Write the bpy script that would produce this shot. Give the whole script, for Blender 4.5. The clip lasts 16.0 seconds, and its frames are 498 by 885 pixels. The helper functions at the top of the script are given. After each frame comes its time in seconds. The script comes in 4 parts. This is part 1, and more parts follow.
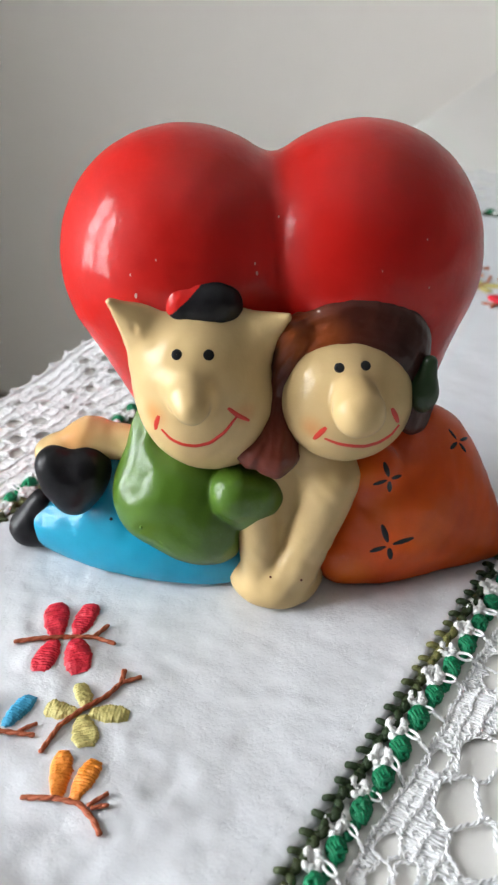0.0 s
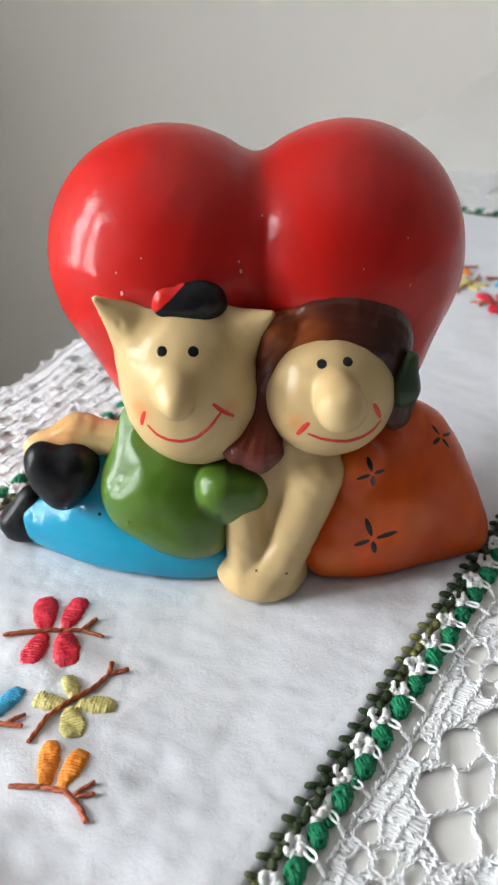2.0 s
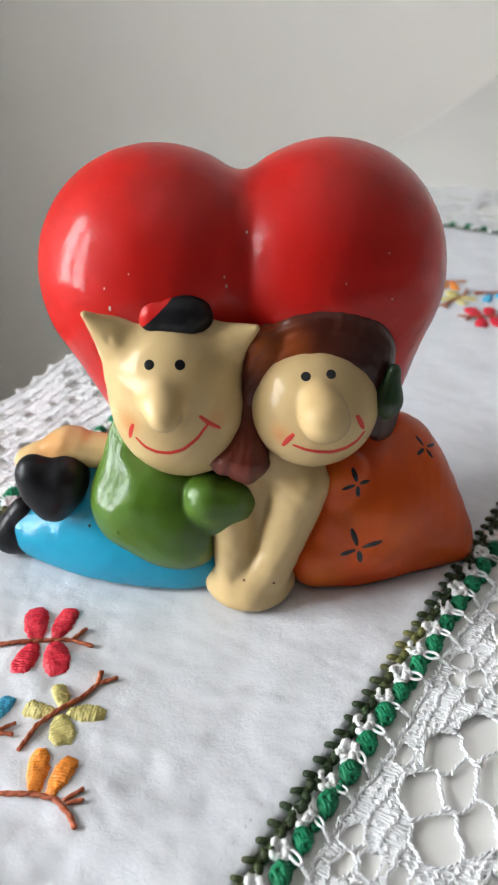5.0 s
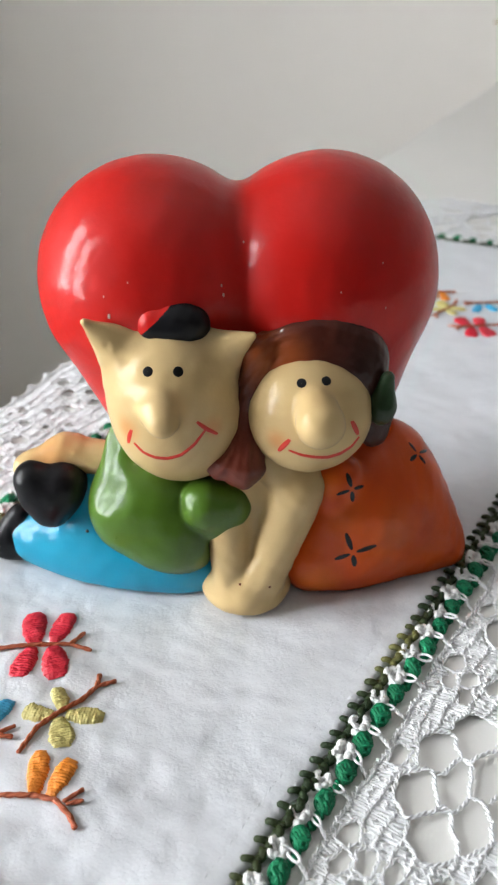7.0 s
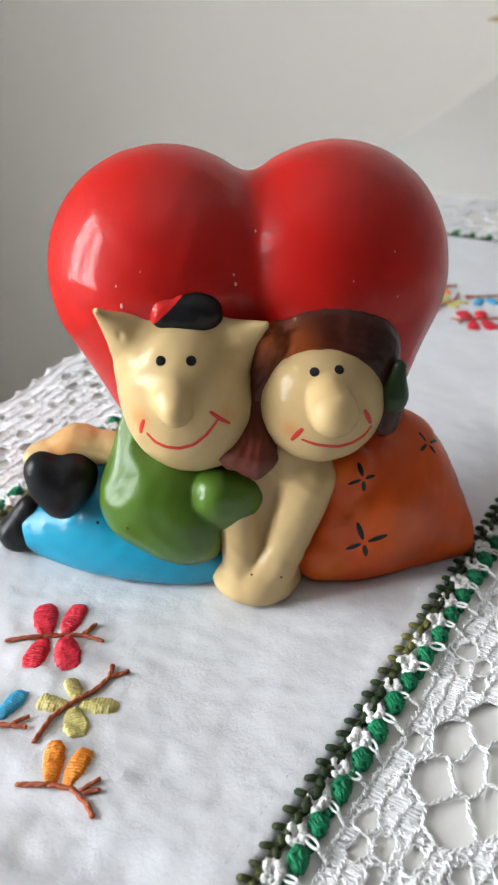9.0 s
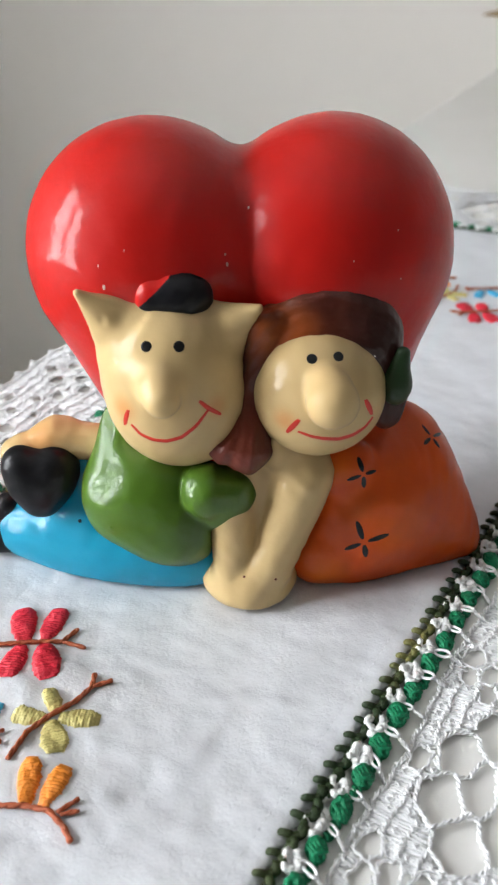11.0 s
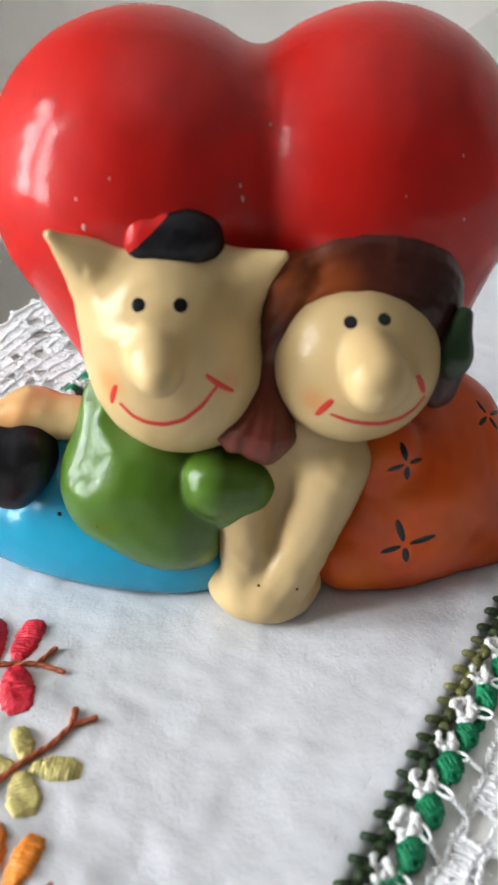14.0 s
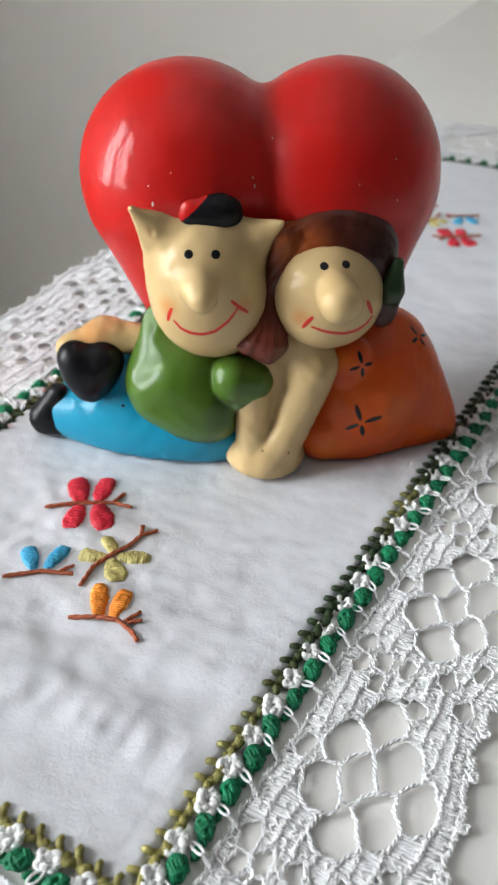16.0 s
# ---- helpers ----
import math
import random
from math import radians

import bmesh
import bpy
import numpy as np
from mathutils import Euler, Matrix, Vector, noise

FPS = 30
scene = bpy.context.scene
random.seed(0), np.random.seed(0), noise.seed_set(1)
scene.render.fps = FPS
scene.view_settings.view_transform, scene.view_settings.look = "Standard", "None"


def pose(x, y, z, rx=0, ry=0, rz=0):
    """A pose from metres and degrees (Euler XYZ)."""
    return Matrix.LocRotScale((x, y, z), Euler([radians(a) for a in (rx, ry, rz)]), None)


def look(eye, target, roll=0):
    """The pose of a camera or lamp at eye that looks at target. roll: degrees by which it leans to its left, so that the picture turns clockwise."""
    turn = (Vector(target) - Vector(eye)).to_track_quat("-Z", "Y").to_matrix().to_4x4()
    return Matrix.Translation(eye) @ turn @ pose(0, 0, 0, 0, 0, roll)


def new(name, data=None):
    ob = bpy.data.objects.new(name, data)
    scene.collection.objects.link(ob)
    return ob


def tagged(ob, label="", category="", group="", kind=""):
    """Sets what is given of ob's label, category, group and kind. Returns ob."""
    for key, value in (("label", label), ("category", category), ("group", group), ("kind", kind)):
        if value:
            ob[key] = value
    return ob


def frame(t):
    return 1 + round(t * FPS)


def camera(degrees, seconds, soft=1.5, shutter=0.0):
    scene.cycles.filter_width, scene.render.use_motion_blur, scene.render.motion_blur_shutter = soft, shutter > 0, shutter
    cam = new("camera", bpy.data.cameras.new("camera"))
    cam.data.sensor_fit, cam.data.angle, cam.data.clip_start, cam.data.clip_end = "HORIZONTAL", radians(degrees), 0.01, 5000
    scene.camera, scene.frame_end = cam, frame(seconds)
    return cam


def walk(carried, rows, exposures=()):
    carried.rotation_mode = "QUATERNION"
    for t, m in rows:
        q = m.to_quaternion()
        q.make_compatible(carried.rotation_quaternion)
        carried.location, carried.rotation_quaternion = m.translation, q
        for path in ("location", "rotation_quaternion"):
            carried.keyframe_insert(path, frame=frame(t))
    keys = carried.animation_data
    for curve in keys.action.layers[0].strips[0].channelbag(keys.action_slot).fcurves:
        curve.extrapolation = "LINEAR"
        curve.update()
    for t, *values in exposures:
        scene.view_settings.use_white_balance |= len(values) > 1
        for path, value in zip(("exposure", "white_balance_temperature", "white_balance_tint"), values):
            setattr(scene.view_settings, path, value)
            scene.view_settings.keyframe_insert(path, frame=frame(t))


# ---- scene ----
cam = camera(31.88, 16.0, soft=2.4)
cam.data.dof.use_dof, cam.data.dof.focus_distance, cam.data.dof.aperture_fstop = True, 0.22, 32.0
# seconds, eye in metres, yaw, pitch, roll in degrees
ROWS = [
    (0.0, 0.00000, -0.19000, 0.16171, -0.006, -31.032, 1.042),
    (0.5, 0.00065, -0.18836, 0.16056, 0.006, -31.117, 1.096),
    (1.0, 0.00099, -0.18846, 0.15995, -0.023, -31.048, 1.077),
    (1.5, 0.00188, -0.19065, 0.16160, 0.006, -31.236, 1.169),
    (2.0, 0.00305, -0.19364, 0.16246, -0.245, -31.037, 1.054),
    (2.5, 0.00506, -0.19382, 0.16305, -0.063, -31.257, 1.178),
    (3.0, 0.00468, -0.19515, 0.16386, -0.165, -31.000, 1.190),
    (3.5, 0.00545, -0.19529, 0.16354, -0.253, -30.809, 1.120),
    (4.0, 0.00622, -0.19506, 0.16281, -0.294, -30.634, 1.207),
    (6.5, 0.00411, -0.20285, 0.16562, -1.132, -29.362, 0.912),
    (7.0, 0.00368, -0.20170, 0.16451, -1.226, -29.344, 0.861),
    (7.5, 0.00241, -0.20105, 0.16386, -1.266, -29.338, 0.916),
    (8.0, 0.00071, -0.20344, 0.16390, -1.424, -29.377, 0.881),
    (8.5, -0.00053, -0.20313, 0.16255, -1.470, -29.314, 0.936),
    (9.0, -0.00139, -0.20276, 0.16239, -1.742, -29.411, 0.847),
    (11.5, -0.00052, -0.17847, 0.14949, -2.249, -29.414, 0.345),
    (12.0, 0.00580, -0.15515, 0.14513, -2.214, -30.227, -0.038),
    (12.5, 0.00146, -0.14120, 0.13986, -2.002, -32.054, 0.030),
    (13.0, -0.00106, -0.14085, 0.13778, -1.901, -32.625, -0.006),
    (13.5, -0.00387, -0.14428, 0.13905, -2.017, -32.956, 0.091),
    (14.0, -0.00340, -0.14899, 0.13886, -1.930, -33.099, 0.164),
    (14.5, -0.00689, -0.16295, 0.13970, -2.142, -33.542, 0.114),
    (15.0, -0.01199, -0.19397, 0.14676, -2.760, -33.371, -0.107),
    (15.5, -0.01938, -0.21998, 0.16204, -2.999, -33.804, -0.217),
    (16.0, -0.01652, -0.23558, 0.16567, -3.468, -33.724, -0.582),
]
walk(cam, [(t, pose(x, y, z, 90 + pitch, roll, yaw)) for t, x, y, z, yaw, pitch, roll in ROWS], [(0.0, 0.0), (12.5, 0.0), (14.2, 0.03), (15.2, -0.13), (16.0, -0.18)])

# ---- world and daylight ----
# table axes: A runs along the table's edge, B across it into the room
A = Vector((0.434, 0.901, 0)).normalized()
B = Vector((A.y, -A.x, 0))
ROOM = Matrix(((A.x, -B.x, 0, 0), (A.y, -B.y, 0, 0), (0, 0, 1, 0), (0, 0, 0, 1)))  # local x along A, local y = -B
FLOOR, CEIL = -0.80, 1.85
X0, X1, Y0, Y1 = -1.12, 2.6, -2.4, 1.9
WIN_Y0, WIN_Y1, WIN_Z0, WIN_Z1 = -0.47, 0.27, -0.10, 1.08

world = bpy.data.worlds.new("world")
scene.world = world
world.use_nodes = True
wn = world.node_tree.nodes
sky = wn.new("ShaderNodeTexSky")
sky.sky_type, sky.sun_disc, sky.sun_elevation, sky.sun_rotation = "NISHITA", False, radians(40), radians(200)
world.node_tree.links.new(sky.outputs[0], wn["Background"].inputs[0])
wn["Background"].inputs[1].default_value = 0.1


def area_lamp(name, size_x, size_y, watts, m, colour):
    data = bpy.data.lights.new(name, "AREA")
    data.shape, data.size, data.size_y, data.energy, data.color = "RECTANGLE", size_x, size_y, watts, colour
    ob = new(name, data)
    ob.matrix_world = m
    return ob


eye_w = Vector((X0 - 0.2, (WIN_Y0 + WIN_Y1) / 2, (WIN_Z0 + WIN_Z1) / 2))
area_lamp("window_daylight", WIN_Y1 - WIN_Y0, WIN_Z1 - WIN_Z0, 39.0, look(eye_w, eye_w + Vector((1, 0, 0))), (0.93, 0.97, 1.0))


# ---- materials ----
def material(name, colour, rough=0.5, second=None, scale=300.0, amount=0.5, bump=0.0, bump_scale=2000.0, bump_dist=0.0002, spec=0.5,
             coat=0.0, coat_rough=0.1, per_object=0.0, detail=4.0, sheen=0.0):
    """Two-scale colour variation, fine relief and gloss on a Principled shader."""
    m = bpy.data.materials.new(name)
    m.use_nodes = True
    nt = m.node_tree
    bsdf = nt.nodes["Principled BSDF"]
    bsdf.inputs["Roughness"].default_value = rough
    bsdf.inputs["Specular IOR Level"].default_value = spec
    bsdf.inputs["Coat Weight"].default_value = coat
    bsdf.inputs["Coat Roughness"].default_value = coat_rough
    bsdf.inputs["Sheen Weight"].default_value = sheen
    co = nt.nodes.new("ShaderNodeTexCoord")
    second = second or tuple(c * 0.82 for c in colour)
    broad, fine = nt.nodes.new("ShaderNodeTexNoise"), nt.nodes.new("ShaderNodeTexNoise")
    for n, s in ((broad, scale * 0.2), (fine, scale)):
        n.inputs["Scale"].default_value, n.inputs["Detail"].default_value = s, detail
        nt.links.new(co.outputs["Object"], n.inputs["Vector"])
    both = nt.nodes.new("ShaderNodeMath")
    both.operation = "ADD"
    nt.links.new(broad.outputs[0], both.inputs[0])
    nt.links.new(fine.outputs[0], both.inputs[1])
    ramp = nt.nodes.new("ShaderNodeMapRange")
    ramp.inputs["From Min"].default_value, ramp.inputs["From Max"].default_value = 0.75, 1.3
    ramp.inputs["To Max"].default_value = amount
    nt.links.new(both.outputs[0], ramp.inputs["Value"])
    mix = nt.nodes.new("ShaderNodeMix")
    mix.data_type = "RGBA"
    mix.inputs["A"].default_value, mix.inputs["B"].default_value = (*colour, 1), (*second, 1)
    nt.links.new(ramp.outputs[0], mix.inputs["Factor"])
    out = mix.outputs["Result"]
    if per_object:
        info, hsv, rng = nt.nodes.new("ShaderNodeObjectInfo"), nt.nodes.new("ShaderNodeHueSaturation"), nt.nodes.new("ShaderNodeMapRange")
        rng.inputs["To Min"].default_value, rng.inputs["To Max"].default_value = 1 - per_object, 1 + per_object
        nt.links.new(info.outputs["Random"], rng.inputs["Value"])
        nt.links.new(rng.outputs[0], hsv.inputs["Value"])
        nt.links.new(out, hsv.inputs["Color"])
        out = hsv.outputs[0]
    nt.links.new(out, bsdf.inputs["Base Color"])
    if bump:
        last = None
        for s, k, dist in ((bump_scale * 0.16, bump * 0.8, bump_dist * 4.0), (bump_scale, bump, bump_dist)):
            bn, bp = nt.nodes.new("ShaderNodeTexNoise"), nt.nodes.new("ShaderNodeBump")
            bn.inputs["Scale"].default_value, bn.inputs["Detail"].default_value = s, 3
            bp.inputs["Strength"].default_value, bp.inputs["Distance"].default_value = k, dist
            nt.links.new(co.outputs["Object"], bn.inputs["Vector"])
            nt.links.new(bn.outputs[0], bp.inputs["Height"])
            if last:
                nt.links.new(last.outputs[0], bp.inputs["Normal"])
            last = bp
        nt.links.new(last.outputs[0], bsdf.inputs["Normal"])
        nt.links.new(last.outputs[0], bsdf.inputs["Coat Normal"])
    return m


def glaze(name, colour, second=None, amount=0.35, rough=0.5, coat=0.9, coat_rough=0.035, bump=0.6, scale=90.0):
    m = material(name, colour, rough, second, scale, amount, bump, 420.0, 0.00018, 0.12, coat * 0.6, coat_rough)
    # pinholes in the glaze
    nt = m.node_tree
    bsdf, co = nt.nodes["Principled BSDF"], nt.nodes.new("ShaderNodeTexCoord")
    bsdf.inputs["Coat IOR"].default_value = 1.65
    pits, rng, bp = nt.nodes.new("ShaderNodeTexNoise"), nt.nodes.new("ShaderNodeMapRange"), nt.nodes.new("ShaderNodeBump")
    pits.inputs["Scale"].default_value, pits.inputs["Detail"].default_value = 1100.0, 1.0
    rng.inputs["From Min"].default_value, rng.inputs["From Max"].default_value = 0.26, 0.42
    bp.inputs["Strength"].default_value, bp.inputs["Distance"].default_value = 0.3, 0.00007
    nt.links.new(co.outputs["Object"], pits.inputs["Vector"])
    nt.links.new(pits.outputs[0], rng.inputs["Value"])
    nt.links.new(rng.outputs[0], bp.inputs["Height"])
    nt.links.new(bsdf.inputs["Coat Normal"].links[0].from_socket, bp.inputs["Normal"])
    nt.links.new(bp.outputs[0], bsdf.inputs["Coat Normal"])
    return m


RED = glaze("glossy_red_paint", (0.52, 0.009, 0.006), (0.43, 0.006, 0.004), coat=0.72)
SKIN = glaze("cream_skin_paint", (0.61, 0.44, 0.21), (0.53, 0.355, 0.15), coat=0.75)


def blush(m, spots, colour):
    """Sprayed patches of paint and painted-in shade that fade out round their centres, millimetres."""
    nt = m.node_tree
    bsdf, co = nt.nodes["Principled BSDF"], nt.nodes.new("ShaderNodeTexCoord")
    out = bsdf.inputs["Base Color"].links[0].from_socket
    for x, y, z, r, k in spots:
        far, fade, mix = nt.nodes.new("ShaderNodeVectorMath"), nt.nodes.new("ShaderNodeMapRange"), nt.nodes.new("ShaderNodeMix")
        far.operation, mix.data_type, fade.interpolation_type = "DISTANCE", "RGBA", "SMOOTHSTEP"
        far.inputs[1].default_value = (x * 0.001, y * 0.001, z * 0.001)
        fade.inputs["From Min"].default_value, fade.inputs["From Max"].default_value = 0.0, r * 0.001
        fade.inputs["To Min"].default_value, fade.inputs["To Max"].default_value = k, 0.0
        nt.links.new(co.outputs["Object"], far.inputs[0])
        nt.links.new(far.outputs["Value"], fade.inputs["Value"])
        nt.links.new(fade.outputs[0], mix.inputs["Factor"])
        nt.links.new(out, mix.inputs["A"])
        mix.inputs["B"].default_value = (*colour, 1)
        out = mix.outputs["Result"]
    nt.links.new(out, bsdf.inputs["Base Color"])


blush(SKIN, ((-26, -7, 59, 6, 0.75), (-2, -8, 60, 5, 0.5), (13, -10, 57, 5, 0.55), (34, -3, 59, 4.5, 0.4), (-50, 14, 41, 9, 0.6)), (0.62, 0.22, 0.035))
GREEN = glaze("leaf_green_paint", (0.068, 0.15, 0.010), (0.045, 0.11, 0.006))
BLUE = glaze("sky_blue_paint", (0.004, 0.29, 0.46), (0.004, 0.23, 0.38))
ORANGE = glaze("burnt_orange_paint", (0.68, 0.090, 0.006), (0.50, 0.045, 0.006), 0.6, coat=0.6)
blush(ORANGE, ((25, -3, 6, 10, 0.75), (27, -1, 38, 7, 0.6), (44, 2, 20, 13, 0.45), (33, -1, 26, 9, 0.3)), (0.80, 0.17, 0.012))
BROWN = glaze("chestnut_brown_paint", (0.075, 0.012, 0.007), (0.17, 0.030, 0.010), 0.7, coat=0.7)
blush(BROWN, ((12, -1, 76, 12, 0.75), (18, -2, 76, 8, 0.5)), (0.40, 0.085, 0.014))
# darker brown paint on the hair's right, with that side's shade painted in
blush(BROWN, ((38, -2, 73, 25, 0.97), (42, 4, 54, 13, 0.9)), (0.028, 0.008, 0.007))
blush(BROWN, ((2, -3, 47, 12, 0.7),), (0.19, 0.033, 0.018))
BLACK = glaze("black_paint", (0.006, 0.006, 0.008), (0.010, 0.010, 0.012), coat=0.45, coat_rough=0.04, bump=0.5)
BOTTLE = glaze("dark_green_paint", (0.018, 0.045, 0.016))
LIPS = glaze("red_line_paint", (0.62, 0.035, 0.018))
CHIP = material("bare_plaster_chip", (0.62, 0.42, 0.36), 0.8)
EYEBLACK = glaze("eye_black_paint", (0.004, 0.004, 0.005))

LINEN = material("white_linen", (0.715, 0.73, 0.765), 0.95, (0.65, 0.665, 0.70), 160.0, 0.35, 0.44, 1300.0, 0.00024, 0.15, sheen=0.1)
THREAD = material("white_cotton_thread", (0.93, 0.93, 0.945), 0.85, (0.90, 0.90, 0.915), 900.0, 0.4, 0.3, 4000.0, 0.0001, 0.3, sheen=0.3)
BEADGREEN = material("emerald_cotton_thread", (0.008, 0.25, 0.11), 0.45, (0.004, 0.15, 0.06), 1500.0, 0.7, 0.8, 1900.0, 0.0004, 0.3, per_object=0.2)


def weave(m, pitch, depth):
    """Crossed threads of a plain weave, uneven along their length."""
    nt = m.node_tree
    bsdf, co = nt.nodes["Principled BSDF"], nt.nodes.new("ShaderNodeTexCoord")
    last = bsdf.inputs["Normal"].links[0].from_socket
    for axis, k in (("X", 1.0), ("Y", 1.13)):
        wave, bump = nt.nodes.new("ShaderNodeTexWave"), nt.nodes.new("ShaderNodeBump")
        wave.bands_direction = axis
        wave.inputs["Scale"].default_value = 2 * math.pi / (20 * pitch * k)
        wave.inputs["Distortion"].default_value, wave.inputs["Detail"].default_value, wave.inputs["Detail Scale"].default_value = 6.0, 2.0, 0.5
        bump.inputs["Strength"].default_value, bump.inputs["Distance"].default_value = 0.08, depth
        nt.links.new(co.outputs["Object"], wave.inputs["Vector"])
        nt.links.new(wave.outputs["Fac"], bump.inputs["Height"])
        nt.links.new(last, bump.inputs["Normal"])
        last = bump.outputs[0]
    nt.links.new(last, bsdf.inputs["Normal"])


weave(LINEN, 0.00062, 0.00005)
FLORET = material("white_floret_thread", (0.90, 0.90, 0.90), 0.75, (0.82, 0.82, 0.83), 900.0, 0.4, 0.8, 1900.0, 0.0004, 0.3)
EMB_RED = material("red_embroidery_silk", (0.66, 0.012, 0.036), 0.5, (0.52, 0.008, 0.026), 1200.0, 0.35, 0.7, 1100.0, 0.00045)
EMB_OLIVE = material("olive_yellow_embroidery_silk", (0.62, 0.54, 0.20), 0.5, (0.53, 0.45, 0.15), 1200.0, 0.35, 0.7, 1100.0, 0.00045)
EMB_ORANGE = material("orange_embroidery_silk", (0.85, 0.27, 0.020), 0.5, (0.72, 0.19, 0.012), 1200.0, 0.35, 0.7, 1100.0, 0.00045)
EMB_BLUE = material("blue_embroidery_silk", (0.05, 0.40, 0.66), 0.5, (0.03, 0.31, 0.56), 1200.0, 0.35, 0.7, 1100.0, 0.00045)
EMB_STEM = material("rust_embroidery_silk", (0.45, 0.105, 0.036), 0.6, (0.32, 0.065, 0.026), 1200.0, 0.35, 0.7, 1100.0, 0.00045)
TABLE = material("white_lacquered_table", (0.86, 0.85, 0.82), 0.35, (0.82, 0.81, 0.78), 20.0, 0.5, 0.05, 60.0, 0.0005)
WALL = material("off_white_wall_paint", (0.95, 0.915, 0.86), 0.9, (0.92, 0.885, 0.83), 6.0, 0.5, 0.15, 400.0, 0.0005)
CEILING = material("white_ceiling_paint", (0.84, 0.84, 0.83), 0.9, (0.80, 0.80, 0.79), 5.0, 0.5)
FLOORM = material("brown_floor_tile", (0.20, 0.155, 0.115), 0.4, (0.16, 0.12, 0.09), 8.0, 0.6)
WALL2 = material("taupe_wall_paint", (0.33, 0.30, 0.265), 0.9, (0.30, 0.27, 0.24), 6.0, 0.5, 0.15, 400.0, 0.0005)
FRAME = material("white_window_frame_paint", (0.8, 0.8, 0.79), 0.4)
WOOD = material("pale_straw", (0.52, 0.36, 0.18), 0.7, (0.42, 0.27, 0.12), 60.0, 0.6)
GLASS = bpy.data.materials.new("window_glass")
GLASS.use_nodes = True
gb = GLASS.node_tree.nodes["Principled BSDF"]
gb.inputs["Transmission Weight"].default_value, gb.inputs["Roughness"].default_value, gb.inputs["IOR"].default_value = 1.0, 0.0, 1.45

# variegated green yarn: hue drifts along the row
YARN = material("variegated_green_yarn", (0.026, 0.050, 0.018), 0.5, (0.012, 0.026, 0.010), 1500.0, 0.6, 0.8, 1900.0, 0.0004, 0.3)
ynt = YARN.node_tree
y_info, y_mix = ynt.nodes.new("ShaderNodeObjectInfo"), ynt.nodes.new("ShaderNodeMix")
y_mix.data_type = "RGBA"
y_mix.inputs["B"].default_value = (0.36, 0.32, 0.10, 1)
ynt.links.new(y_info.outputs["Alpha"], y_mix.inputs["Factor"])
y_bsdf = ynt.nodes["Principled BSDF"]
ynt.links.new(y_bsdf.inputs["Base Color"].links[0].from_socket, y_mix.inputs["A"])
ynt.links.new(y_mix.outputs["Result"], y_bsdf.inputs["Base Color"])


# ---- mesh helpers ----
def mesh_object(name, verts, faces, mat, parent=None, smooth=True, label=""):
    me = bpy.data.meshes.new(name)
    me.from_pydata([tuple(v) for v in verts], [], [tuple(f) for f in faces])
    me.polygons.foreach_set("use_smooth", [smooth] * len(me.polygons))
    me.materials.append(mat)
    ob = new(name, me)
    ob.parent = parent
    if label:
        ob["label"] = label
    return ob


def part(name, bm, mat, parent=None, label=""):
    me = bpy.data.meshes.new(name)
    bm.to_mesh(me)
    bm.free()
    me.materials.append(mat)
    ob = new(name, me)
    ob.parent = parent
    if label:
        ob["label"] = label
    return ob


def box(x0, x1, y0, y1, z0, z1, bevel=0.0, segments=2):
    bm = bmesh.new()
    bmesh.ops.create_cube(bm, size=1, matrix=Matrix.Translation(((x0 + x1) / 2, (y0 + y1) / 2, (z0 + z1) / 2)) @ Matrix.Diagonal((x1 - x0, y1 - y0, z1 - z0, 1)))
    if bevel:
        bmesh.ops.bevel(bm, geom=bm.edges[:], offset=bevel, segments=segments, affect="EDGES", profile=0.5)
    return bm


